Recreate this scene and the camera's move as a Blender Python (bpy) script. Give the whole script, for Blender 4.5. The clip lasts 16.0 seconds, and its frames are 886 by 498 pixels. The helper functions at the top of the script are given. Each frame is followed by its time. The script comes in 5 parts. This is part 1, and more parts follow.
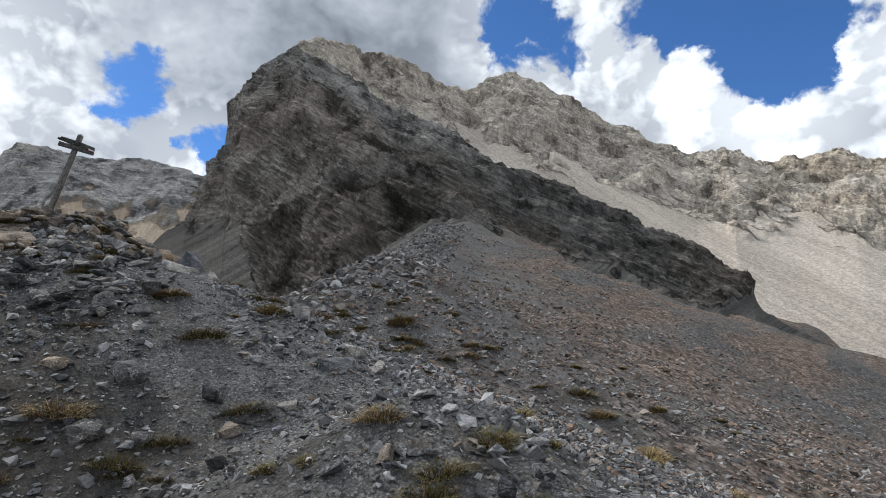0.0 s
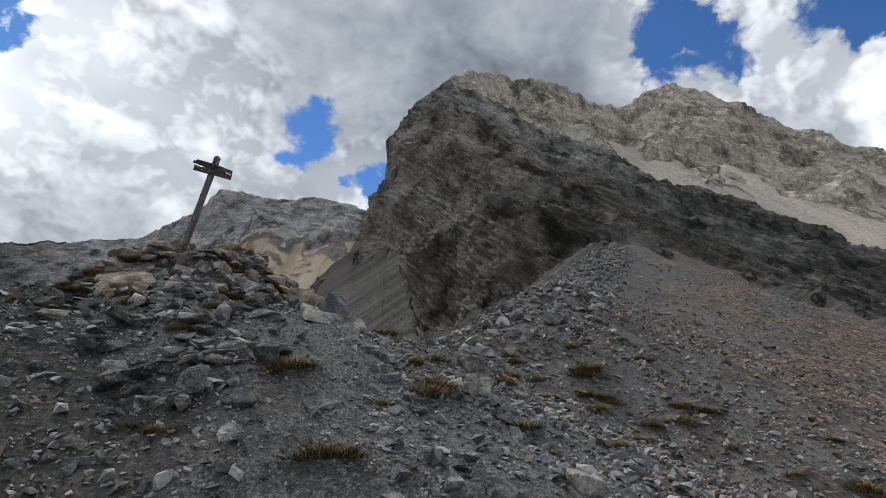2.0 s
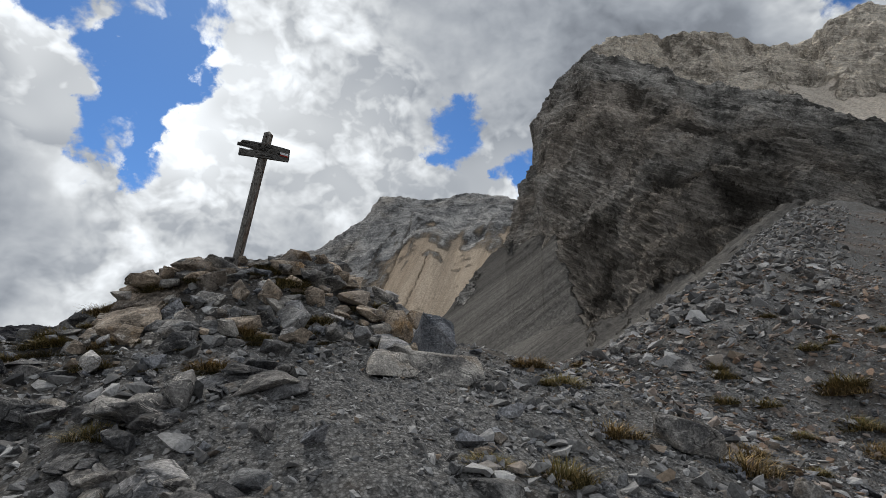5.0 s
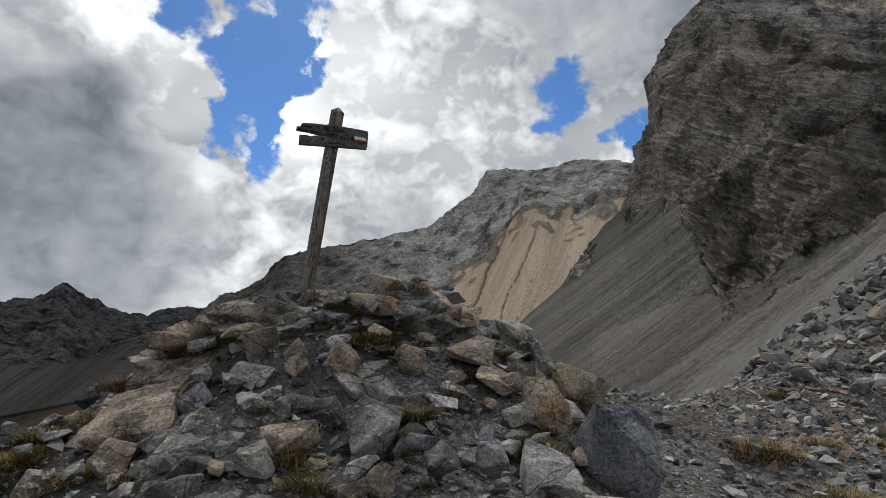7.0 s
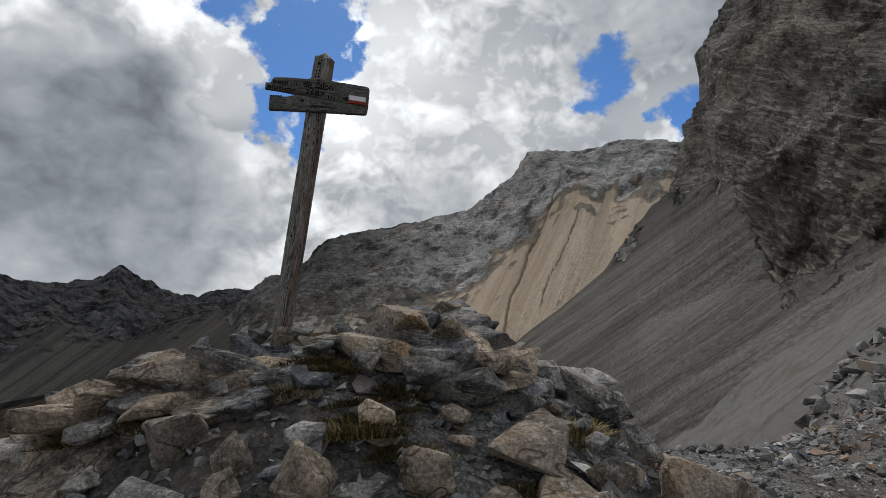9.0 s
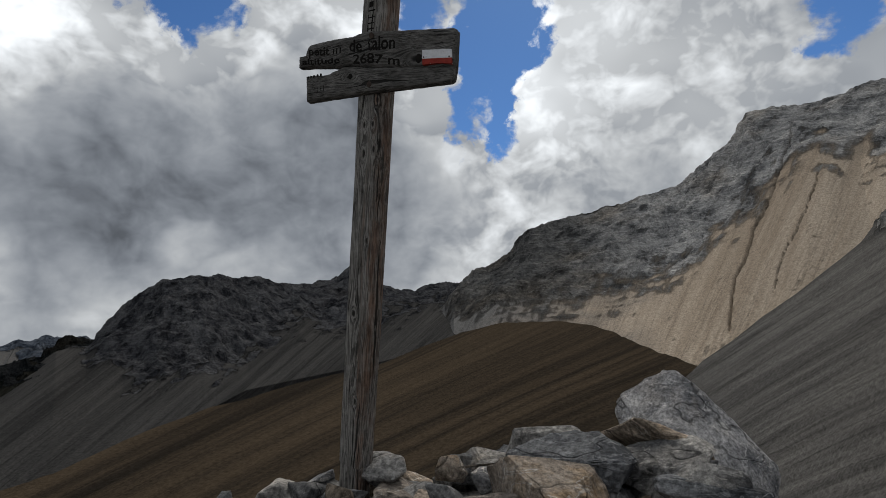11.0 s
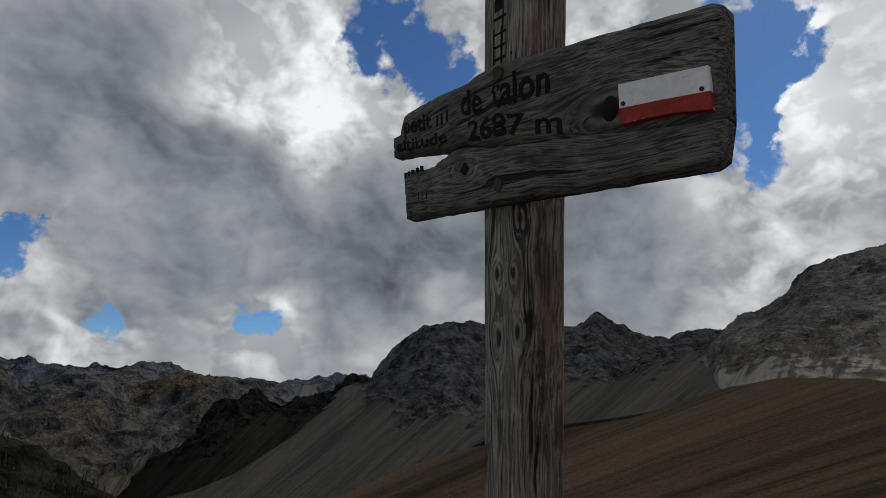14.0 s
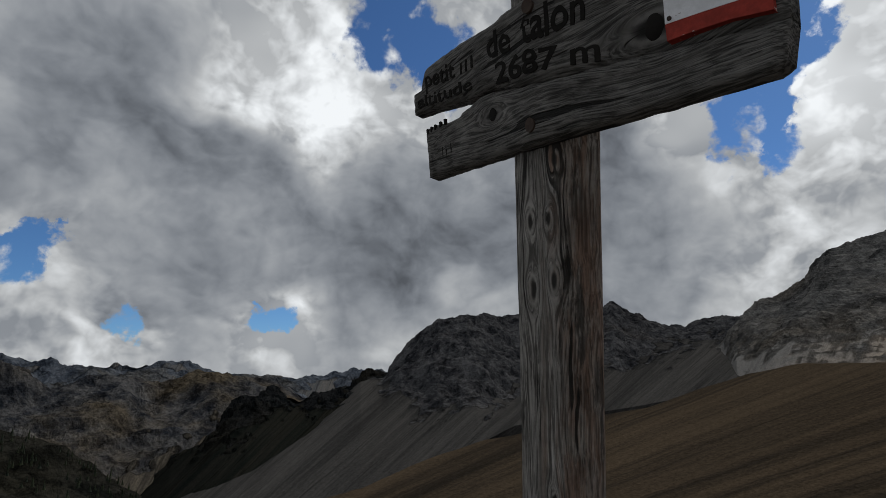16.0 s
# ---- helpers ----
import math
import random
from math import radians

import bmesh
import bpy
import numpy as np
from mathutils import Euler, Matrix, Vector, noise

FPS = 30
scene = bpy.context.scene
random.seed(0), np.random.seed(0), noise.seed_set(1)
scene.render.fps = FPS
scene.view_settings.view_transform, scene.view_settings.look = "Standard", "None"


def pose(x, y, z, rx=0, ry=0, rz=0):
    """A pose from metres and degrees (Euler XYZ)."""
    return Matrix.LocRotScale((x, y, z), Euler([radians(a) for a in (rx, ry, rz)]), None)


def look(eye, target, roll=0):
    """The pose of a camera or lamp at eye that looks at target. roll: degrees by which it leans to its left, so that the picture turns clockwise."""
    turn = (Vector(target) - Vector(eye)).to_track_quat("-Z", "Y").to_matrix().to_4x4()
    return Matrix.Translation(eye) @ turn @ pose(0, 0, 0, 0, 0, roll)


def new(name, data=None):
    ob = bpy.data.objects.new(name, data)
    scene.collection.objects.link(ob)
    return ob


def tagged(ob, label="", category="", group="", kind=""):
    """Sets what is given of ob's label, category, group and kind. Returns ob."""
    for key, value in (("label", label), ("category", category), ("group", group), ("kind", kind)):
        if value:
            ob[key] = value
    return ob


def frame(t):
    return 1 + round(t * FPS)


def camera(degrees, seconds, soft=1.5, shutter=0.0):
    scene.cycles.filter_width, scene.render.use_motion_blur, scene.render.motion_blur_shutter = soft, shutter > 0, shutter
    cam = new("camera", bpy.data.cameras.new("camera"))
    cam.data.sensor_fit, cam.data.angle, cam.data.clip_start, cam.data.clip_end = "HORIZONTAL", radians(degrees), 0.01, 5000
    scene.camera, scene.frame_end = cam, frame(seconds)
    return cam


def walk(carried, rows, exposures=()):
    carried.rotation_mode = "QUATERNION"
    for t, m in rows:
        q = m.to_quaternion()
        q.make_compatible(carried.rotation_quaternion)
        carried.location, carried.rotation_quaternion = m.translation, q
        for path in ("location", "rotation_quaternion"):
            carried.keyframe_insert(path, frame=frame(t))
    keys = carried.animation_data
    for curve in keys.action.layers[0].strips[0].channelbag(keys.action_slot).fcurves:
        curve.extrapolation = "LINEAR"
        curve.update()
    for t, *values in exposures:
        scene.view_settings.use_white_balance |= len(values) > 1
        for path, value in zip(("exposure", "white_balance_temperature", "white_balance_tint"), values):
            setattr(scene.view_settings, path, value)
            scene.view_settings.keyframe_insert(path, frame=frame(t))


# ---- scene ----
cam = camera(77.5, 16.0, soft=0.75)
# seconds, eye and target in metres (origin: foot of the signpost), roll in degrees
PATH = [
    (0, (-1.34, -11.924, -2.888), (-0.018, -10.477, -2.489), -1.8),
    (0.5, (-1.044, -11.037, -2.656), (0.1, -9.459, -2.208), -1.0),
    (1, (-0.71, -10.252, -2.448), (0.257, -8.569, -1.967), -0.0),
    (1.5, (-0.475, -9.679, -2.239), (0.432, -7.965, -1.749), 0.4),
    (2, (-0.149, -9.18, -2.119), (0.711, -7.444, -1.621), 0.5),
    (2.5, (0.14, -8.861, -2.054), (0.972, -7.114, -1.549), -0.2),
    (3, (0.494, -8.374, -1.814), (1.234, -6.583, -1.316), -1.8),
    (3.5, (0.839, -7.931, -1.74), (1.464, -6.092, -1.267), -2.7),
    (4, (1.15, -7.417, -1.635), (1.664, -5.544, -1.157), -2.4),
    (6.5, (1.265, -4.688, -0.691), (1.3, -2.729, -0.288), -1.5),
    (7, (1.241, -4.245, -0.463), (1.175, -2.283, -0.083), -1.8),
    (7.5, (1.152, -3.816, -0.36), (1.063, -1.852, 0.01), -1.3),
    (8, (1.165, -3.488, -0.2), (1.064, -1.525, 0.167), -0.9),
    (10.5, (1.233, -1.644, 0.331), (0.548, 0.217, 0.584), -2.5),
    (11, (1.12, -1.315, 0.516), (0.217, 0.444, 0.818), -1.9),
    (11.5, (1.17, -0.973, 0.59), (0.035, 0.634, 0.949), -1.2),
    (12, (0.988, -0.675, 0.931), (-0.415, 0.691, 1.337), -1.0),
    (12.5, (0.783, -0.501, 0.994), (-0.7, 0.77, 1.422), -0.6),
    (13, (0.755, -0.518, 1.015), (-0.763, 0.708, 1.458), 0.1),
    (13.5, (0.698, -0.472, 1.007), (-0.835, 0.724, 1.474), 0.8),
    (14, (0.704, -0.468, 1.022), (-0.836, 0.717, 1.495), 0.7),
    (14.5, (0.715, -0.459, 1.03), (-0.831, 0.717, 1.506), 0.5),
    (15, (0.695, -0.451, 1.024), (-0.862, 0.713, 1.496), 0.1),
    (15.5, (0.654, -0.446, 0.997), (-0.911, 0.711, 1.459), -0.1),
    (16, (0.652, -0.458, 0.973), (-0.919, 0.695, 1.423), -0.5),
]
walk(cam, [(t, look(eye, target, roll)) for t, eye, target, roll in PATH],
     [(0, 0.38, 6050, 10), (1.5, 0.16, 6080, 10), (3.5, 0.02, 6200, 10), (7, 0.04, 6400, 10), (10.5, -0.22, 6350, 10), (12.5, -0.48, 6400, 10), (16, -0.48, 6400, 10)])

# ---- world and light ----
SUN_AZ, SUN_EL = 14.0, 46.0


def unit(az, el):
    a, e = radians(az), radians(el)
    return Vector((-math.sin(a) * math.cos(e), math.cos(a) * math.cos(e), math.sin(e)))


class Nodes:
    """A short way to write node trees."""

    def __init__(self, tree):
        self.t = tree

    def add(self, kind, **props):
        n = self.t.nodes.new(kind)
        for k, v in props.items():
            setattr(n, k, v)
        return n

    def put(self, sock, v):
        if isinstance(v, bpy.types.NodeSocket):
            self.t.links.new(v, sock)
        elif v is not None:
            sock.default_value = v

    def math(self, op, a, b=None, c=None, clamp=False):
        n = self.add("ShaderNodeMath", operation=op, use_clamp=clamp)
        for s, v in zip(n.inputs, (a, b, c)):
            self.put(s, v)
        return n.outputs[0]

    def vmath(self, op, a, b=None, out=0):
        n = self.add("ShaderNodeVectorMath", operation=op)
        self.put(n.inputs[0], a)
        self.put(n.inputs[1], b)
        return n.outputs[out]

    def scaled(self, v, s):
        n = self.add("ShaderNodeVectorMath", operation="SCALE")
        self.put(n.inputs[0], v)
        self.put(n.inputs["Scale"], s)
        return n.outputs[0]

    def noise(self, vec, scale, detail=5.0, rough=0.55, distort=0.0, color=False):
        n = self.add("ShaderNodeTexNoise")
        self.put(n.inputs["Vector"], vec)
        n.inputs["Scale"].default_value, n.inputs["Detail"].default_value = scale, detail
        n.inputs["Roughness"].default_value, n.inputs["Distortion"].default_value = rough, distort
        return n.outputs["Color" if color else "Fac"]

    def ramp(self, fac, lo, hi, a=0.0, b=1.0, smooth=True):
        n = self.add("ShaderNodeMapRange", interpolation_type="SMOOTHSTEP" if smooth else "LINEAR")
        for i, v in enumerate((fac, lo, hi, a, b)):
            self.put(n.inputs[i], v)
        return n.outputs[0]

    def mix(self, fac, a, b, blend="MIX"):
        n = self.add("ShaderNodeMix", data_type="RGBA", blend_type=blend)
        self.put(n.inputs[0], fac)
        for s, v in ((n.inputs[6], a), (n.inputs[7], b)):
            self.put(s, (*v, 1) if isinstance(v, tuple) and len(v) == 3 else v)
        return n.outputs[2]

    def bump(self, height, strength, distance, normal=None):
        n = self.add("ShaderNodeBump")
        n.inputs["Strength"].default_value, n.inputs["Distance"].default_value = strength, distance
        self.put(n.inputs["Height"], height)
        self.put(n.inputs["Normal"], normal)
        return n.outputs[0]

    def mapped(self, vec, loc=(0, 0, 0), rot=(0, 0, 0), scale=(1, 1, 1)):
        n = self.add("ShaderNodeMapping")
        self.put(n.inputs[0], vec)
        n.inputs[1].default_value, n.inputs[2].default_value, n.inputs[3].default_value = loc, [radians(a) for a in rot], scale
        return n.outputs[0]


# openings of blue in the cloud: bearing, height, radius (degrees), depth
BLUE = [(-11.7, 24.9, 2.4, 0.9), (-18.8, 21.4, 1.7, 0.8), (-19.0, 19.1, 1.3, 0.8), (-53.6, 31.6, 2.8, 0.8), (-51.3, 34.3, 2.2, 0.8), (-75.0, 27.3, 3.4, 1.0), (-79.0, 28.6, 3, 0.9), (-71.1, 30.8, 3, 0.9), (-77.0, 23.7, 2, 0.7), (-67.2, 32.7, 3, 0.8), (18.2, 33.0, 3, 0.9), (19.6, 29.1, 2.6, 0.9), (21.2, 26.6, 2.4, 0.9), (24.6, 27.7, 1.8, 0.7), (23.1, 23.0, 2.2, 0.9), (20.1, 20.7, 1.3, 0.8), (28.4, 32.0, 2, 0.7), (59.9, 34.0, 3.2, 0.9), (54.3, 32.0, 2.3, 0.8), (51.5, 29.9, 1.9, 0.8), (71.7, 6.1, 1.4, 1.0), (84.1, 5.8, 1.0, 0.8), (92.4, 10.6, 1.5, 0.8)]
# brighter and darker masses of cloud: bearing, height, radius, gain
BRIGHT = [(-0.9, 21.7, 5, 0.24), (10.0, 24.9, 6, 0.24), (1.8, 31.4, 6, 0.2), (-9.3, 34.2, 5, 0.11), (17.5, 24.8, 3.5, 0.22), (21.6, 30.0, 2.8, 0.22), (29.0, 26.1, 4.5, 0.231), (34.2, 30.1, 4, 0.25), (14.2, 28.7, 6, 0.18), (10.1, 21.0, 3, 0.14), (1.0, 17.1, 3, 0.18), (14.7, 17.9, 2.5, 0.14), (69.8, 30.9, 6, 0.184), (62.2, 22.9, 5.5, 0.175), (65.1, 26.8, 4, 0.136), (45.8, 25.4, 6, 0.231), (40.0, 30.2, 5, 0.2), (74.8, 29.1, 4.5, 0.136), (75.1, 9.7, 4, 0.088), (87.1, 4.0, 5, 0.132), (80.2, 4.4, 4, 0.088), (69.9, 3.5, 4, 0.121), (12.5, 20.0, 3, 0.14), (51.7, 8.9, 1.4, 0.16), (-72.0, 22.9, 5, 0.3), (-78.9, 20.9, 5, 0.3), (-61.6, 30.8, 3, 0.14), (-85.9, 26.8, 3, 0.22), (15, 25.5, 6, 0.1), (71.5, 30, 4, 0.054), (40.26, 15.76, 6, 0.1), (26.05, 15.79, 6, 0.1)]
GREY = [(80.9, 13.7, 14, -0.085), (44.5, 13.7, 11, -0.081), (82.9, 11.8, 8, -0.111), (75.0, 16.4, 6, -0.085), (90.7, 16.8, 8, -0.085), (85.6, 22.6, 8, -0.093), (78.0, 13.6, 7, -0.119), (58.5, 13.6, 7, -0.149), (62.3, 5.4, 4, -0.103), (31.8, 11.1, 7, -0.081), (39.7, 14.6, 6, -0.115), (92.4, 28.6, 7, -0.085), (39.2, 21.9, 6, -0.127), (38.5, 11.6, 5, -0.069), (-16.1, 30.3, 5, -0.069), (-37.9, 33.1, 6, -0.069), (9.6, 18.9, 1.5, -0.081), (46.7, 27.4, 4, -0.081), (36.7, 23, 10, -0.161), (40, 16, 8, -0.115), (-12.5, 32, 7, -0.115), (-20.6, 33, 8, -0.161), (-33, 33.5, 8, -0.138), (-12, 23.6, 4, -0.057), (54, 16.5, 7, -0.081), (79, 13, 8, -0.102), (65, 15, 7, -0.069), (88, 12, 7, -0.12), (84.26, 15.18, 7, -0.13), (83.29, 8.22, 4, -0.07)]

world = bpy.data.worlds.new("sky")
scene.world = world
world.use_nodes = True
wn = Nodes(world.node_tree)
world.node_tree.nodes.clear()
sky = wn.add("ShaderNodeTexSky", sky_type="NISHITA", sun_disc=False, sun_elevation=radians(SUN_EL), sun_rotation=radians(-SUN_AZ), altitude=2600)
way = wn.add("ShaderNodeTexCoord").outputs["Generated"]
sep = wn.add("ShaderNodeSeparateXYZ")
wn.put(sep.inputs[0], way)
where = wn.mapped(way, scale=(1, 1, 1.25))
turb = wn.vmath("SUBTRACT", wn.noise(where, 6.0, 2.0, 0.5, color=True), (0.5, 0.5, 0.5))
warp = wn.vmath("ADD", where, wn.scaled(turb, 0.06))


def billows(vec, scale):
    """Rounded heads with sharp creases between them, small ones on large ones, as of heaped cloud."""
    total = 0.0
    for k, gain in ((1.0, 1.0), (2.3, 0.45), (5.1, 0.20)):
        total = wn.math("ADD", total, wn.math("MULTIPLY", wn.math("ABSOLUTE", wn.math("SUBTRACT", wn.noise(vec, scale * k, 1.0, 0.4), 0.5)), 2 * gain))
    return total


lit = Vector(unit(SUN_AZ, SUN_EL))
big = wn.noise(where, 2.6, 5.0, 0.5)
puffs = billows(warp, 4.6)
relief = wn.math("SUBTRACT", puffs, billows(wn.vmath("ADD", warp, tuple(lit * 0.050)), 4.6))
small = billows(warp, 15.0)
curls = wn.math("SUBTRACT", small, billows(wn.vmath("ADD", warp, tuple(lit * 0.014)), 15.0))


def blobs(rows, vec, lo=1.6, hi=0.2):
    total = 0.0
    for az, el, radius, gain in rows:
        d = wn.vmath("DOT_PRODUCT", vec, tuple(unit(az, el)), out=1)
        total = wn.math("ADD", total, wn.ramp(d, math.cos(radians(radius * lo)), math.cos(radians(radius * hi)), 0.0, gain))
    return total


bent = wn.vmath("NORMALIZE", wn.vmath("ADD", way, wn.scaled(wn.vmath("SUBTRACT", wn.noise(way, 8.0, 9.0, 0.6, color=True), (0.5, 0.5, 0.5)), 0.20)))
soft = wn.vmath("NORMALIZE", wn.vmath("ADD", way, wn.scaled(turb, 0.20)))
open_sky = blobs(BLUE, bent, 1.9, 0.1)
near_blue = wn.math("MINIMUM", blobs([(a, e, r + 3.0, g) for a, e, r, g in BLUE], soft, 1.7, 0.3), 1.0)
mass = wn.math("MAXIMUM", wn.math("ADD", blobs([(a, e, r, g * (0.45 if a < 12 else 1.0)) for a, e, r, g in BRIGHT], soft, 1.8, 0.1), blobs(GREY, soft, 1.8, 0.1)), wn.math("SUBTRACT", wn.math("MULTIPLY", big, 0.22), 0.40))
wisps = wn.math("ADD", wn.math("MULTIPLY", wn.math("SUBTRACT", wn.noise(warp, 13.0, 10.0, 0.66), 0.5), 1.9), wn.math("MULTIPLY", wn.math("SUBTRACT", 0.33, small), 0.9))
cover = wn.ramp(wn.math("ADD", open_sky, wn.math("MULTIPLY", wisps, wn.ramp(open_sky, 0.0, 0.2))), 0.24, 0.86, 1.0, 0.0)
# heaped where the cloud is bright or breaks up, smooth where it is a grey sheet
bold = wn.ramp(wn.math("ADD", wn.math("ADD", mass, wn.math("MULTIPLY", near_blue, 0.22)), wn.math("MULTIPLY", wn.math("SUBTRACT", big, 0.5), 0.6)), -0.12, 0.22, 0.20, 1.05)
heaps = wn.math("ADD", wn.math("MULTIPLY", relief, 1.35), wn.math("ADD", wn.math("MULTIPLY", curls, 0.65), wn.math("MULTIPLY", wn.math("SUBTRACT", puffs, 0.33), 0.35)))
tone = wn.math("ADD", wn.math("MULTIPLY", heaps, bold), wn.math("MULTIPLY", wn.math("SUBTRACT", big, 0.5), 0.5))
value = wn.ramp(wn.math("ADD", wn.math("ADD", wn.math("MAXIMUM", tone, -0.20), 0.33), wn.math("ADD", mass, wn.math("MULTIPLY", near_blue, 0.12))), -0.25, 1.2, 0.09, 1.30, False)
cloud = wn.mix(wn.ramp(value, 0.15, 0.7), (0.87, 0.95, 1.07), (0.97, 0.995, 1.005))
cloud = wn.mix(1.0, cloud, value, "MULTIPLY")
blue = wn.mix(1.0, sky.outputs[0], (0.052, 0.080, 0.108), "MULTIPLY")
colour = wn.mix(cover, blue, cloud)
back = wn.add("ShaderNodeBackground")
wn.put(back.inputs[0], colour)
back.inputs[1].default_value = 1.0
wn.put(wn.add("ShaderNodeOutputWorld").inputs[0], back.outputs[0])

sun = new("sun", bpy.data.lights.new("sun", "SUN"))
sun.data.energy, sun.data.angle, sun.data.color = 2.1, radians(8), (1.0, 0.93, 0.82)
sun.matrix_world = look(unit(SUN_AZ, SUN_EL) * 900, (0, 0, 0))


# ---- materials ----
def material(name, gloss=0.12):
    m = bpy.data.materials.new(name)
    m.use_nodes = True
    n = Nodes(m.node_tree)
    bsdf = m.node_tree.nodes["Principled BSDF"]
    bsdf.inputs["Specular IOR Level"].default_value = gloss
    return m, n, bsdf


def place_of(n, world_space=True):
    return n.add("ShaderNodeNewGeometry").outputs["Position"] if world_space else n.add("ShaderNodeTexCoord").outputs["Object"]


def stone_material(name, dark, light, stain, size=1.0, lichen=0.35, relief=0.012, per_object=True):
    """Broken limestone: grey with pale veins, ochre stains, lichen and open cracks."""
    m, n, b = material(name)
    p = place_of(n)
    k = 1 / size
    base = n.mix(n.ramp(n.noise(p, 3.5 * k, 9, 0.66), 0.36, 0.64), dark, light)
    vein = n.ramp(n.noise(n.mapped(p, rot=(20, 35, 10), scale=(1, 1, 3.5)), 7 * k, 6, 0.65, 1.2), 0.56, 0.64)
    base = n.mix(n.math("MULTIPLY", vein, 0.5), base, tuple(min(1, c * 1.5 + 0.03) for c in light))
    spot = n.ramp(n.noise(p, 2.1 * k, 8, 0.72), 0.54, 0.66)
    base = n.mix(n.math("MULTIPLY", spot, lichen), base, stain)
    pale = n.ramp(n.noise(p, 6.5 * k, 10, 0.78), 0.57, 0.64)
    base = n.mix(n.math("MULTIPLY", pale, 0.65), base, (0.50, 0.50, 0.48))
    calcite = n.ramp(n.math("ABSOLUTE", n.math("SUBTRACT", n.noise(n.mapped(p, rot=(50, 15, 0), scale=(1, 1, 2)), 4.5 * k, 4, 0.55, 0.6), 0.5)), 0.0, 0.010, 0.7, 0.0)
    base = n.mix(n.math("MULTIPLY", calcite, n.ramp(n.noise(p, 2.7 * k, 3, 0.5), 0.45, 0.6)), base, (0.62, 0.61, 0.58))
    fissure = n.ramp(n.math("ABSOLUTE", n.math("SUBTRACT", n.noise(n.mapped(p, loc=(4, 2, 9), scale=(1, 1, 1.6)), 2.6 * k, 3, 0.5, 0.2), 0.5)), 0.0, 0.012)
    base = n.mix(1.0, base, n.ramp(fissure, 0, 1, 0.5, 1.0), "MULTIPLY")
    speck = n.noise(p, 60 * k, 5, 0.75)
    base = n.mix(1.0, base, n.ramp(speck, 0.32, 0.68, 0.45, 1.40), "MULTIPLY")
    if per_object:
        r = n.add("ShaderNodeObjectInfo").outputs["Random"]
        tone = n.mix(r, (0.68, 0.70, 0.74), (1.55, 1.46, 1.35))
        base = n.mix(1.0, base, tone, "MULTIPLY")
    n.put(b.inputs["Base Color"], base)
    b.inputs["Roughness"].default_value = 0.85
    crack = n.math("ADD", n.noise(p, 14 * k, 11, 0.74), n.math("MULTIPLY", fissure, 0.25))
    n.put(b.inputs["Normal"], n.bump(crack, 1.0, relief * 2.3 * size))
    return m


M_STONE = stone_material("grey_stone", (0.075, 0.077, 0.082), (0.32, 0.317, 0.31), (0.27, 0.205, 0.135))
M_TAN = stone_material("tan_stone", (0.10, 0.085, 0.07), (0.38, 0.325, 0.27), (0.36, 0.235, 0.115), lichen=0.55)
M_PALE = stone_material("pale_stone", (0.12, 0.127, 0.14), (0.42, 0.42, 0.43), (0.25, 0.22, 0.18), lichen=0.3)

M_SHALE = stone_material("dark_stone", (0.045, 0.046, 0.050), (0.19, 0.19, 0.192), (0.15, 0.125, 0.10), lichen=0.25)


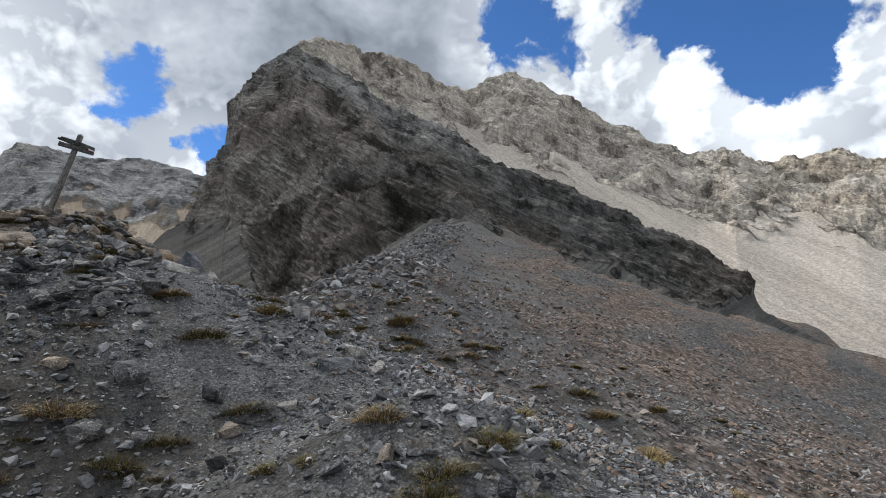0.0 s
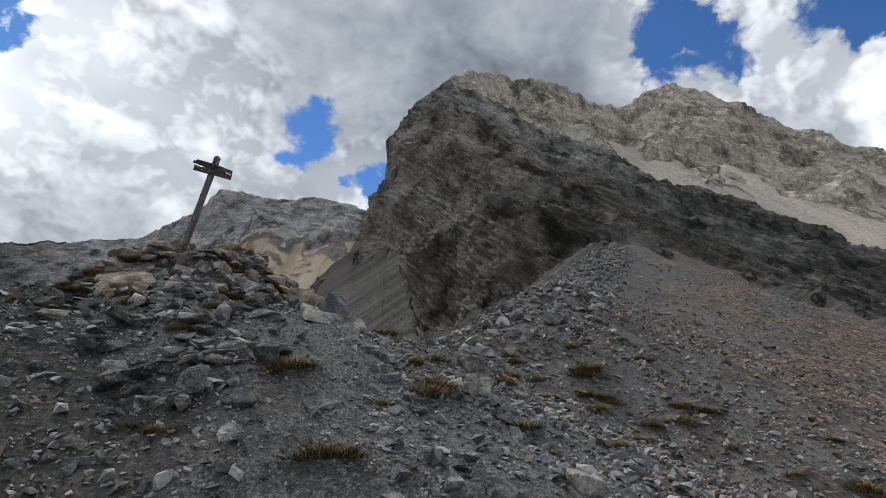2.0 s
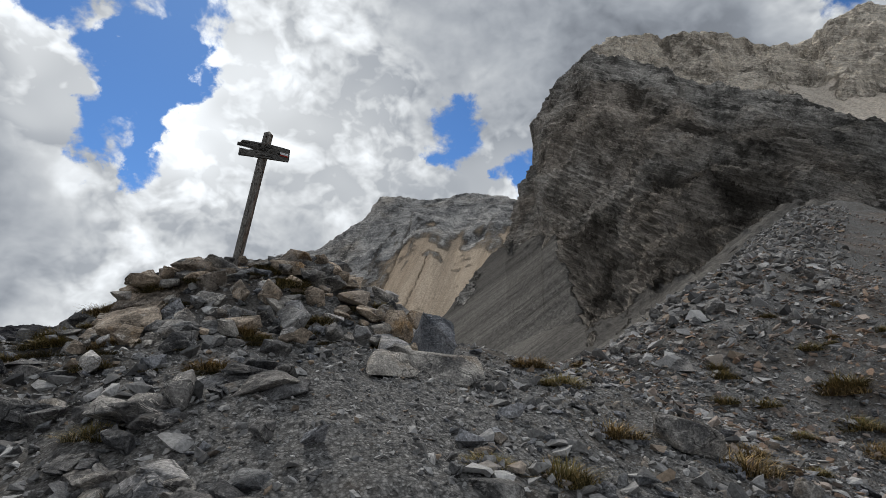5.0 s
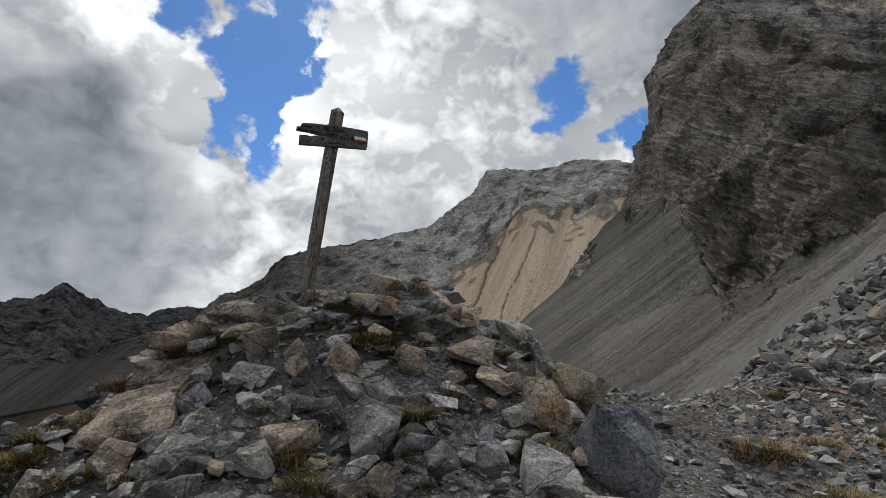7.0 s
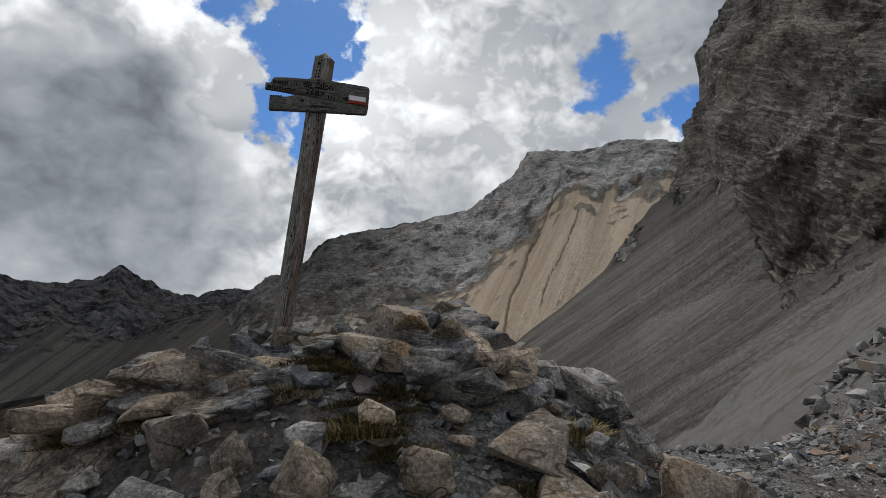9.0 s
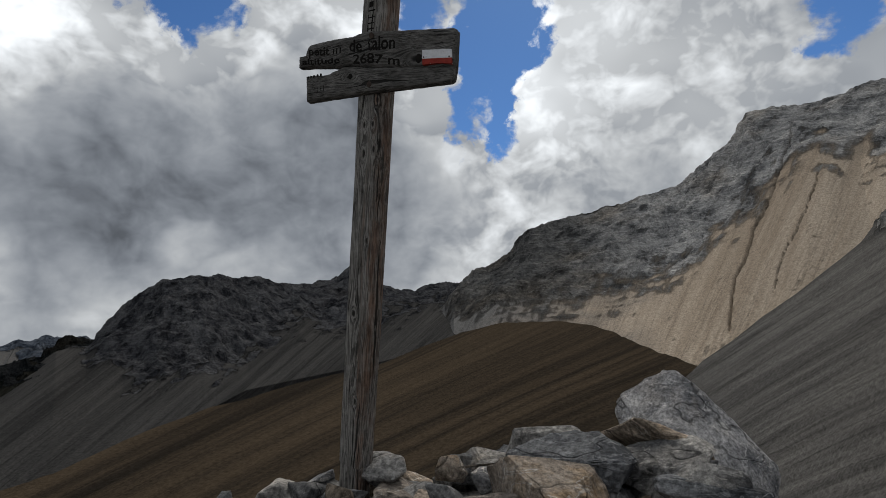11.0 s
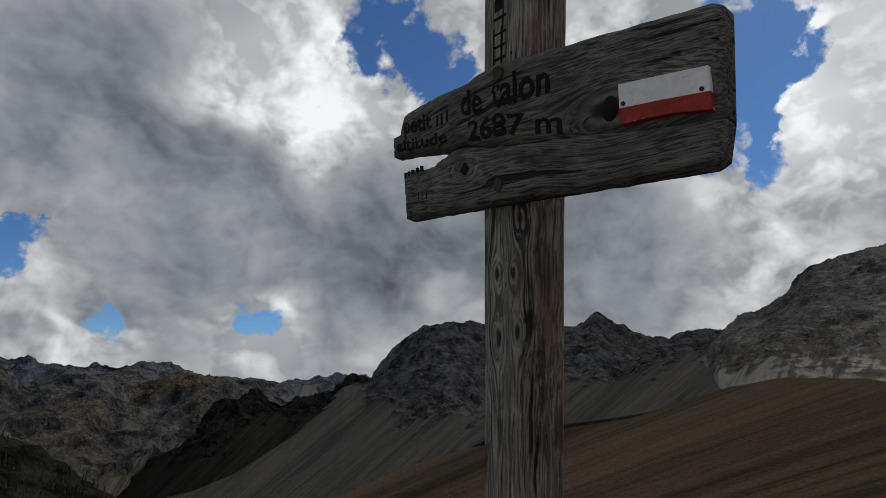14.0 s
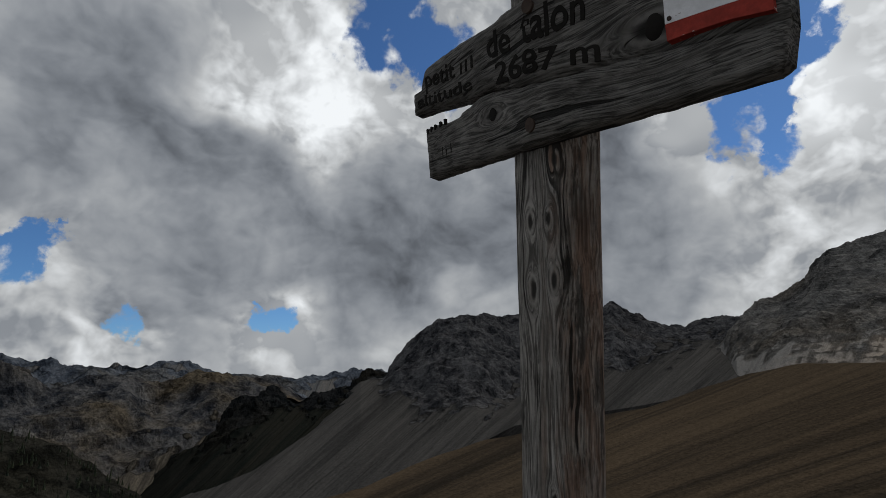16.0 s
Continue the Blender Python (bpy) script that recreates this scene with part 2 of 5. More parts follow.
def ground_material():
    m, n, b = material("stony_ground", 0.0)
    p = place_of(n)
    grit = n.noise(p, 28, 8, 0.7)
    gray = n.mix(n.ramp(grit, 0.3, 0.72), (0.055, 0.055, 0.056), (0.27, 0.266, 0.262))
    for size, part_ in ((34, 0.75), (75, 0.6)):
        cells = n.add("ShaderNodeTexVoronoi", feature="F1")
        n.put(cells.inputs["Vector"], n.vmath("ADD", p, n.scaled(n.noise(p, size * 0.7, 2, 0.5, color=True), 0.5 / size)))
        cells.inputs["Scale"].default_value = size
        tone = n.add("ShaderNodeSeparateXYZ")
        n.put(tone.inputs[0], cells.outputs["Color"])
        pebble = n.mix(n.ramp(tone.outputs[0], 0.1, 1.0, smooth=False), (0.085, 0.084, 0.083), (0.42, 0.414, 0.407))
        pebble = n.mix(1.0, pebble, n.ramp(cells.outputs["Distance"], 0.30, 0.65, 1.0, 0.40), "MULTIPLY")
        gray = n.mix(n.math("MULTIPLY", n.ramp(tone.outputs[1], 0.25, 0.45), part_), gray, pebble)
    soil = n.mix(n.ramp(n.noise(p, 9, 6, 0.65), 0.35, 0.65), (0.05, 0.042, 0.034), (0.145, 0.122, 0.102))
    col = n.mix(n.ramp(n.noise(p, 0.55, 6, 0.65), 0.48, 0.62, 0.0, 0.6), gray, soil)
    s = n.add("ShaderNodeSeparateXYZ")
    n.put(s.inputs[0], p)
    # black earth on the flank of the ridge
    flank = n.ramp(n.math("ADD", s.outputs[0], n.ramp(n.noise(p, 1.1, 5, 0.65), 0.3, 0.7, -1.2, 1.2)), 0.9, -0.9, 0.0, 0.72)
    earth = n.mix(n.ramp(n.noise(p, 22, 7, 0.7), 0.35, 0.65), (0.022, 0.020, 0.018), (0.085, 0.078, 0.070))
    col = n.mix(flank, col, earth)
    # the open slope is weathered to a brown rubble
    below = n.math("SUBTRACT", n.math("MULTIPLY", s.outputs[0], 0.68), n.math("MULTIPLY", s.outputs[1], 0.74))
    far = n.ramp(n.math("ADD", below, n.ramp(n.noise(p, 0.16, 6, 0.65), 0.3, 0.7, -5, 5)), 4, 15)
    far = n.math("MULTIPLY", far, n.ramp(n.math("ADD", s.outputs[0], n.ramp(n.noise(p, 0.3, 5, 0.65), 0.3, 0.7, -4, 4)), 4, 14))
    rust = n.mix(n.ramp(n.noise(p, 1.3, 10, 0.8), 0.36, 0.66), (0.10, 0.078, 0.064), (0.33, 0.255, 0.208))
    rust = n.mix(n.ramp(n.noise(n.mapped(p, rot=(0, 0, 40), scale=(1, 3, 1)), 0.07, 5, 0.6), 0.42, 0.6), rust, (0.145, 0.14, 0.135))
    blocks = n.add("ShaderNodeTexVoronoi", feature="F1")
    n.put(blocks.inputs["Vector"], n.vmath("ADD", p, n.scaled(n.noise(p, 5, 3, 0.6, color=True), 0.10)))
    blocks.inputs["Scale"].default_value = 5.5
    shade = n.add("ShaderNodeSeparateXYZ")
    n.put(shade.inputs[0], blocks.outputs["Color"])
    stony = n.math("MULTIPLY", n.ramp(shade.outputs[0], 0.0, 1.0, 0.55, 1.75, False), n.ramp(blocks.outputs["Distance"], 0.30, 0.70, 1.0, 0.55))
    rust = n.mix(1.0, rust, stony, "MULTIPLY")
    col = n.mix(n.math("MULTIPLY", far, 0.85), col, rust)
    valley = n.ramp(s.outputs[2], -14, -30)
    scree = n.mix(n.ramp(n.noise(n.mapped(p, scale=(1, 1, 0.2)), 0.05, 8, 0.65), 0.35, 0.65), (0.10, 0.098, 0.095), (0.19, 0.185, 0.175))
    col = n.mix(valley, col, scree)
    n.put(b.inputs["Base Color"], col)
    b.inputs["Roughness"].default_value = 0.95
    chips = n.add("ShaderNodeTexVoronoi", feature="F1")
    n.put(chips.inputs["Vector"], p)
    chips.inputs["Scale"].default_value = 22
    hgt = n.math("SUBTRACT", n.math("MULTIPLY", grit, 0.8), n.math("MULTIPLY", chips.outputs["Distance"], 0.6))
    n.put(b.inputs["Normal"], n.bump(hgt, 0.8, 0.035))
    return m


M_GROUND = ground_material()


def mountain_material(name, dark, light, tan, scree_a, scree_b, scale, fold, tan_at=0.5, relief=1.0, tint=None, slab=None, upright=0.3, streak=1.0, edge=(0.38, 0.58)):
    """Bedded rock and the rubble below it; fold: direction x y, offset and steepness of the beds; the mesh says where rock stands
    and how the rubble runs (across and down the fall of the slope)."""
    m, n, b = material(name, 0.0)
    p = place_of(n)
    mask = n.add("ShaderNodeAttribute", attribute_name="rock").outputs["Fac"]
    ravine = n.add("ShaderNodeAttribute", attribute_name="ravine").outputs["Fac"]
    xyz = n.add("ShaderNodeSeparateXYZ")
    n.put(xyz.inputs[0], p)
    run_way = n.add("ShaderNodeCombineXYZ")
    n.put(run_way.inputs[0], n.add("ShaderNodeAttribute", attribute_name="across").outputs["Fac"])
    n.put(run_way.inputs[1], n.math("MULTIPLY", n.add("ShaderNodeAttribute", attribute_name="down").outputs["Fac"], 0.07))
    along = n.math("SUBTRACT", n.vmath("DOT_PRODUCT", p, (fold[0], fold[1], 0), out=1), fold[2])
    bent_ = n.math("ADD", n.math("MULTIPLY", n.math("ADD", n.math("MAXIMUM", along, 0.0), n.math("MULTIPLY", n.math("MINIMUM", along, 0.0), 0.2)), fold[3]), xyz.outputs[2])
    bed = n.add("ShaderNodeCombineXYZ")
    n.put(bed.inputs[0], n.math("MULTIPLY", along, 0.14))
    n.put(bed.inputs[1], n.math("MULTIPLY", n.vmath("DOT_PRODUCT", p, (-fold[1], fold[0], 0), out=1), 0.14))
    n.put(bed.inputs[2], bent_)
    beds = n.noise(bed.outputs[0], 0.9 / scale, 8, 0.7, 0.5)
    thin = n.noise(bed.outputs[0], 6.0 / scale, 6, 0.7, 0.3)
    pillar = n.noise(n.mapped(p, scale=(1, 1, 0.22)), 0.8 / scale, 9, 0.7, 0.4)
    blot = n.noise(p, 0.07 / scale, 7, 0.62)
    crag = n.noise(n.mapped(p, scale=(1, 1, 0.6)), 0.6 / scale, 11, 0.69)
    grain = n.noise(p, 5.0 / scale, 6, 0.8)
    layered = n.math("ADD", n.math("MULTIPLY", beds, 0.5), n.math("MULTIPLY", thin, 0.5))
    layered = n.math("ADD", n.math("MULTIPLY", layered, 1 - upright), n.math("MULTIPLY", pillar, upright))
    mixed = n.math("ADD", n.math("MULTIPLY", layered, 0.55), n.math("MULTIPLY", crag, 0.45))
    col = n.mix(n.ramp(mixed, 0.42, 0.58), dark, light)
    col = n.mix(n.ramp(blot, tan_at - 0.04, tan_at + 0.12, 0.0, 0.75), col, n.mix(n.ramp(mixed, 0.42, 0.58), tuple(c * 0.55 for c in tan), tuple(c * 1.3 for c in tan)))
    split = n.ramp(n.math("ABSOLUTE", n.math("SUBTRACT", n.noise(n.mapped(p, loc=(7, 3, 1), scale=(1, 1, 0.45)), 0.45 / scale, 8, 0.65, 0.5), 0.5)), 0.0, 0.018, 0.72, 1.0)
    seam = n.ramp(n.math("ABSOLUTE", n.math("SUBTRACT", thin, 0.5)), 0.0, 0.035, 0.6, 1.0)
    crack = n.math("MULTIPLY", n.math("MULTIPLY", n.ramp(crag, 0.36, 0.46, 0.55, 1.0), split), seam)
    col = n.mix(1.0, col, crack, "MULTIPLY")
    # darkens the rock along one direction: shade put into the colour
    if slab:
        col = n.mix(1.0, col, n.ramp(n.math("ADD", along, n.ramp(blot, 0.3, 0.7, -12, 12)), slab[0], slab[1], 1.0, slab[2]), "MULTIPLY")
    col = n.mix(1.0, col, n.ramp(grain, 0.3, 0.7, 0.78, 1.22), "MULTIPLY")
    fan = n.noise(run_way.outputs[0], 0.22 / scale, 6, 0.65)
    run = n.noise(run_way.outputs[0], 1.6 / scale, 7, 0.75)
    rubble_ = n.mix(n.ramp(n.math("ADD", n.math("MULTIPLY", fan, 0.5), n.math("MULTIPLY", run, 0.5)), 0.40, 0.60), scree_a, scree_b)
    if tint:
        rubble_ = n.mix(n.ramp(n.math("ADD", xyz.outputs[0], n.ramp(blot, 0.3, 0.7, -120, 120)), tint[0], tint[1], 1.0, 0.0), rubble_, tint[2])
    rill = n.ramp(n.math("ABSOLUTE", n.math("SUBTRACT", n.noise(run_way.outputs[0], 0.5 / scale, 5, 0.6), 0.5)), 0.0, 0.018, 1 - 0.45 * streak, 1.0)
    rubble_ = n.mix(1.0, rubble_, rill, "MULTIPLY")
    rubble_ = n.mix(1.0, rubble_, n.ramp(n.noise(p, 7.0 / scale, 7, 0.88), 0.34, 0.66, 0.62, 1.36), "MULTIPLY")
    edge_ = n.ramp(n.math("ADD", mask, n.math("ADD", n.ramp(crag, 0.3, 0.7, -0.25, 0.25), n.ramp(run, 0.3, 0.7, -0.2, 0.2))), edge[0], edge[1])
    col = n.mix(edge_, rubble_, col)
    # gullies are darkened as well as cut: shade put into the colour
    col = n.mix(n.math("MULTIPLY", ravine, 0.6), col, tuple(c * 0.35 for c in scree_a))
    n.put(b.inputs["Base Color"], col)
    b.inputs["Roughness"].default_value = 0.95
    ledges = n.math("ADD", n.math("MULTIPLY", layered, 1.5), n.math("ADD", crag, n.math("MULTIPLY", split, 0.35)))
    hgt = n.math("ADD", n.math("MULTIPLY", ledges, edge_), n.math("MULTIPLY", n.math("SUBTRACT", 1.0, edge_), n.math("ADD", n.math("MULTIPLY", run, 0.22), n.math("MULTIPLY", grain, 0.10))))
    n.put(b.inputs["Normal"], n.bump(hgt, 1.0, relief * scale))
    return m


# ---- large structure ----
def obj(name, verts, faces, mat, label="", category="", group="", kind="", smooth=False, parent=None):
    me = bpy.data.meshes.new(name)
    me.from_pydata([tuple(v) for v in verts], [], faces)
    me.update()
    if smooth:
        me.polygons.foreach_set("use_smooth", [True] * len(me.polygons))
    if mat:
        me.materials.append(mat)
    ob = new(name, me)
    if parent:
        ob.parent = parent
    return tagged(ob, label, category, group, kind)


def grid_faces(rows, cols, wrap=False):
    f = []
    for i in range(rows - 1):
        for j in range(cols - (0 if wrap else 1)):
            k = (j + 1) % cols
            f.append((i * cols + j, i * cols + k, (i + 1) * cols + k, (i + 1) * cols + j))
    return f


# crest of the ridge on which the sign stands: x, y, z
CREST = np.array([(-160, -70, -70), (-60, -30, -27), (-14, -8, -6.6), (-6, -3.4, -2.9), (-2.6, -0.7, -1.1), (0, 0.4, -0.58), (2.2, 1.2, -0.85), (4.5, 3.6, -1.2),
                  (7, 5.2, -0.8), (10, 6.5, 0.3), (14, 10, 2.1), (24, 19.5, 5.4), (40, 34, 12.5), (63, 55, 20), (130, 120, 52)], float)


def to_crest(x, y):
    """Distance to the crest (positive on the side of the path) and the crest's height there, evened out where the crest bends."""
    x, y = np.atleast_1d(np.asarray(x, float)), np.atleast_1d(np.asarray(y, float))
    best, side = np.full(x.shape, 1e9), np.zeros(x.shape)
    parts = []
    for a, b in zip(CREST[:-1], CREST[1:]):
        dx, dy = b[0] - a[0], b[1] - a[1]
        u = np.clip(((x - a[0]) * dx + (y - a[1]) * dy) / (dx * dx + dy * dy), 0, 1)
        ex, ey = x - a[0] - u * dx, y - a[1] - u * dy
        dist = np.hypot(ex, ey)
        side = np.where(dist < best, np.sign(dy * ex - dx * ey), side)
        best = np.minimum(best, dist)
        parts.append((dist, a[2] + u * (b[2] - a[2])))
    high, total = 0.0, 0.0
    for dist, h in parts:
        w = np.exp(-(dist - best) / (0.05 + 0.05 * best))
        high, total = high + w * h, total + w
    return best * np.where(side >= 0, 1, -1), high / total


def rough(x, y, size, seed):
    return noise.fractal(Vector((x / size + seed, y / size - seed, seed * 0.37)), 0.9, 2.1, 5)


def ground_base(x, y):
    x, y = np.atleast_1d(np.asarray(x, float)), np.atleast_1d(np.asarray(y, float))
    d, high = to_crest(x, y)
    e = np.abs(d)
    # steeper away from the path, level where the path begins
    start = np.clip((-y - 6.6) / 2.5, 0, 1) * np.clip((4 - x) / 3, 0, 1)
    close = np.minimum(e, 5.0)
    drop = (0.45 + 0.03 * np.clip(x - 2.5, 0, 7)) * close * close / (close + 3.0) + 0.40 * np.maximum(e - 5.0, 0)
    right = high - drop * (1 - 0.56 * start * start * (3 - 2 * start))
    left = high - 0.74 * e * e / (e + 1.6)
    z = np.where(d >= 0, right, left)
    z = z + 0.54 * np.exp(-(((x - 0.2) / 1.55) ** 2 + ((y - 0.35) / 1.3) ** 2) ** 1.6)
    floor = -420.0
    return floor + np.logaddexp(0, (z - floor) / 25.0) * 25.0


def ground_many(x, y):
    """Heights of the ground at many places."""
    x, y = np.asarray(x, float), np.asarray(y, float)
    z = ground_base(x, y)
    r = np.hypot(x - 0.5, y + 4)
    wide = np.minimum(3.0, np.maximum(0.0, r - 15) * 0.03)
    add = [0.10 * rough(a, b, 1.6, 3.1) * min(1, q / 2 + 0.5) + 0.035 * rough(a, b, 0.35, 7.7) + (w * rough(a, b, 14, 1.9) if w else 0) for a, b, q, w in zip(x.tolist(), y.tolist(), r.tolist(), wide.tolist())]
    return z + np.array(add)


def ground_z(x, y):
    return float(ground_many([x], [y])[0])


def build_ground():
    rings = np.concatenate([np.linspace(0, 12, 150), 12 * (4900 / 12) ** np.linspace(0.02, 1, 130)])
    cols = 420
    a = 2 * np.pi * np.arange(cols) / cols
    x, y = (0.5 + np.outer(rings, np.cos(a))).ravel(), (-4 + np.outer(rings, np.sin(a))).ravel()
    out = np.stack([x, y, ground_many(x, y)], -1)
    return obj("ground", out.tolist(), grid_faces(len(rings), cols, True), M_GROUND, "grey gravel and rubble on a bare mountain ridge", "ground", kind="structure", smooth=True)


build_ground()


def rail(table, eye, az):
    """Points along a line given by bearing, rise (degrees) and range (metres) seen from eye."""
    t = np.array(sorted(table, key=lambda q: q[0]), float)
    el, r = np.radians(np.interp(az, t[:, 0], t[:, 1])), np.interp(az, t[:, 0], t[:, 2])
    a = np.radians(az)
    return np.stack([eye[0] - r * np.sin(a), eye[1] + r * np.cos(a), eye[2] + r * np.tan(el)], -1)


def mountain(name, eye, az, cols, rails, steps, rugged, size, mat, label, seed=0.0, rock_line=((0, -90),), fold=(1, 0, 0, 0), ledge=(0.0, 0.0), wobble=1.5, gullies=(), flat=True, ribs=1.0, fall=0.0, blend=0.7):
    """A mountain as a sheet stretched over rails (from behind the crest to the foot). Rock stands above rock_line (bearing, rise) and is
    broken up by ridged noise and by ledges along its folded beds; below it lies smoother rubble, which runs aside by fall degrees for each
    degree of rise. gullies: each a width and rows of bearing, rise along a ravine."""
    bearings = np.linspace(az[0], az[1], cols)
    lines = [rail(t, eye, bearings) for t in rails]
    grid = []
    for k, (a, b) in enumerate(zip(lines[:-1], lines[1:])):
        for i in range(steps[k]):
            u = i / steps[k]
            grid.append(a * (1 - u) + b * u)
    grid.append(lines[-1])
    g = np.array(grid)
    du, dv = np.gradient(g, axis=0), np.gradient(g, axis=1)
    nrm = np.cross(du, dv)
    nrm /= np.linalg.norm(nrm, axis=2, keepdims=True) + 1e-9
    nrm *= np.sign(nrm[..., 2:3] + 1e-9)
    away = np.hypot(g[..., 0] - eye[0], g[..., 1] - eye[1])
    rise = np.degrees(np.arctan2(g[..., 2] - eye[2], away))
    rl = np.array(sorted(rock_line), float)
    stand = rise - np.interp(bearings, rl[:, 0], rl[:, 1])[None]
    cut = np.zeros_like(rise)
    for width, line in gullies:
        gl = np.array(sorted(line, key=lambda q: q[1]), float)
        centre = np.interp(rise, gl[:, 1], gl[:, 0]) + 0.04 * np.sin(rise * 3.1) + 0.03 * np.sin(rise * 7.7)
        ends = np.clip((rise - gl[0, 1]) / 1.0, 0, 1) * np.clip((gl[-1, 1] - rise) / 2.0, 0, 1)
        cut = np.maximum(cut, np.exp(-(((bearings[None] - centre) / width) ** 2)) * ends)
    reach = float(np.mean(away))
    across = np.radians(bearings[None] - fall * rise) * reach
    down = np.radians(rise) * reach
    rows = g.shape[0]
    out, rocky = [], []
    for i in range(rows):
        fade = min(1.0, (rows - 1 - i) / (0.10 * rows) + 0.1)
        for j in range(cols):
            p = Vector(g[i, j])
            q = Vector((p.x, p.y, p.z * ribs)) / size + Vector((seed, -seed, seed * 0.5))
            f = Vector((across[i, j] / size * 2.2, down[i, j] / size * 0.30, seed))
            patch = 0.6 * noise.noise(q * 2.3) + 0.5 * noise.noise(q * 6.1) + 0.5 * noise.noise(f * 1.5) + 0.35 * noise.noise(f * 4.3)
            w = min(1.0, max(0.0, 0.5 + (stand[i, j] + wobble * patch) * blend))
            h = 0.9 * (noise.ridged_multi_fractal(q, 0.9, 2.1, 7, 1.0, 2.0) - 1.1) + 0.22 * noise.fractal(q * 6, 0.7, 2.1, 5)
            if ledge[0]:
                hinge = p.x * fold[0] + p.y * fold[1] - fold[2]
                s_ = p.z + fold[3] * (max(hinge, 0.0) + 0.2 * min(hinge, 0.0)) + size * 0.10 * noise.noise(q * 3)
                broken = 0.5 + 0.5 * noise.noise(q * 4 + Vector((9, 0, 0)))
                h += ledge[1] * (0.95 * broken * ((s_ / ledge[0]) % 1.0 - 0.5) + 0.75 * (1.1 - broken) * ((s_ / (ledge[0] * 0.31)) % 1.0 - 0.5) + 0.40 * ((s_ / (ledge[0] * 0.135) + 0.3 * broken) % 1.0 - 0.5))
            h = h * w + (1 - w) * (0.10 * noise.fractal(f * 2.0, 0.8, 2.1, 4) + 0.05 * h)
            h -= cut[i, j] * 0.45
            out.append(p + Vector(nrm[i, j]) * (h * rugged * fade))
            rocky.append(w)
    ob = obj(name, out, grid_faces(rows, cols), mat, label, "mountain", kind="structure", smooth=not flat)
    for key, values in (("rock", rocky), ("ravine", cut.ravel()), ("across", across.ravel()), ("down", down.ravel())):
        ob.data.attributes.new(key, "FLOAT", "POINT").data.foreach_set("value", values)
    return ob


E0 = (-1.4, -11.3, -2.7)
E8 = (1.1, -3.4, -0.2)

# the beds of crag and peak dip one way
CRAG_FOLD = (0.356, -0.934, -92.0, 0.60)
PEAK_FOLD = (0.356, -0.934, -150.0, 0.60)
# dark rock, with cloud shade put into its colours; darker still to the right
M_CRAG = mountain_material("shaded_dark_schist", (0.135, 0.131, 0.123), (0.54, 0.515, 0.48), (0.34, 0.295, 0.25), (0.085, 0.081, 0.077), (0.165, 0.157, 0.146), 5, CRAG_FOLD, 0.50, 0.40, None, (20, 66, 0.52), 0.12, 0.6)
# pale rock, its colours raised further to carry the sunlight on the peak
M_CHALK = mountain_material("sunlit_pale_limestone", (0.42, 0.375, 0.32), (0.82, 0.745, 0.645), (0.64, 0.55, 0.435), (0.46, 0.41, 0.35), (0.58, 0.52, 0.455), 7, PEAK_FOLD, 0.55, 0.4, upright=0.3, streak=0.25)
# the left side's shade is in the colour: darker rock, greyer rubble
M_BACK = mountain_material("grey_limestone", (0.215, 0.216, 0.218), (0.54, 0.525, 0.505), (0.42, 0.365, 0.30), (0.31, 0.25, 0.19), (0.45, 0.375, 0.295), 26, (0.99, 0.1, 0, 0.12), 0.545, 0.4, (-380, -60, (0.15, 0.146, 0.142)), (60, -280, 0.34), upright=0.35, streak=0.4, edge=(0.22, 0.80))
# cloud shade is put into these dark colours, with a little lifting for haze
M_DARK = mountain_material("shaded_dark_limestone", (0.032, 0.033, 0.038), (0.105, 0.105, 0.109), (0.070, 0.065, 0.062), (0.032, 0.0315, 0.031), (0.062, 0.060, 0.058), 24, (0.6, -0.8, -500, 0.1), 0.58, 0.45, upright=0.8, streak=0.6)
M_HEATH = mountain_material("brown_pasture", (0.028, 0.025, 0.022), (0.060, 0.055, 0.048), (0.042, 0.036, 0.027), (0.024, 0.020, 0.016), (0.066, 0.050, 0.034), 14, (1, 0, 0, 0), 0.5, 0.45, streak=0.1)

CRAG_TOP = [(9, -9, 215), (2, -2.3, 205), (-0.6, -0.5, 200), (-3, 1.4, 195), (-5.9, 3.4, 190), (-8.2, 5.2, 185), (-10.5, 7, 180), (-12.2, 9.2, 177), (-14.8, 12.3, 172), (-16.8, 14.2, 168), (-17.6, 16.1, 164), (-18.9, 19.2, 161), (-20.3, 21.7, 160), (-20.5, 24.9, 160), (-22.5, 27.7, 160), (-24.2, 29.4, 160), (-25.7, 30.6, 161), (-27, 31, 163), (-29, 30.2, 164), (-32.8, 28.65, 162), (-37.8, 25.83, 158), (-42.8, 23.8, 155), (-47.1, 21.4, 151), (-50.1, 20, 149), (-54.8, 17.4, 146), (-59.2, 14.9, 142), (-63.3, 12.2, 138), (-67.2, 9.82, 133), (-70.2, 7.51, 127), (-71.9, 5.58, 122), (-72.4, 3.6, 120), (-75, 1.5, 117), (-82, -3, 114), (-92, -7, 110)]
CRAG_FOOT = [(9, -22, 140), (2, -14, 138), (-4.5, -6.5, 130), (-13.2, 2.3, 115), (-20.0, 5.1, 105), (-25.2, 6.2, 95), (-27.7, 7.1, 92), (-32.0, 10.6, 80), (-38.2, 13.3, 84), (-44.0, 13.6, 90), (-51.7, 9.6, 92), (-59.5, 5.4, 92), (-69.3, 2.4, 95), (-77, -2.6, 90), (-89, -6.8, 85)]
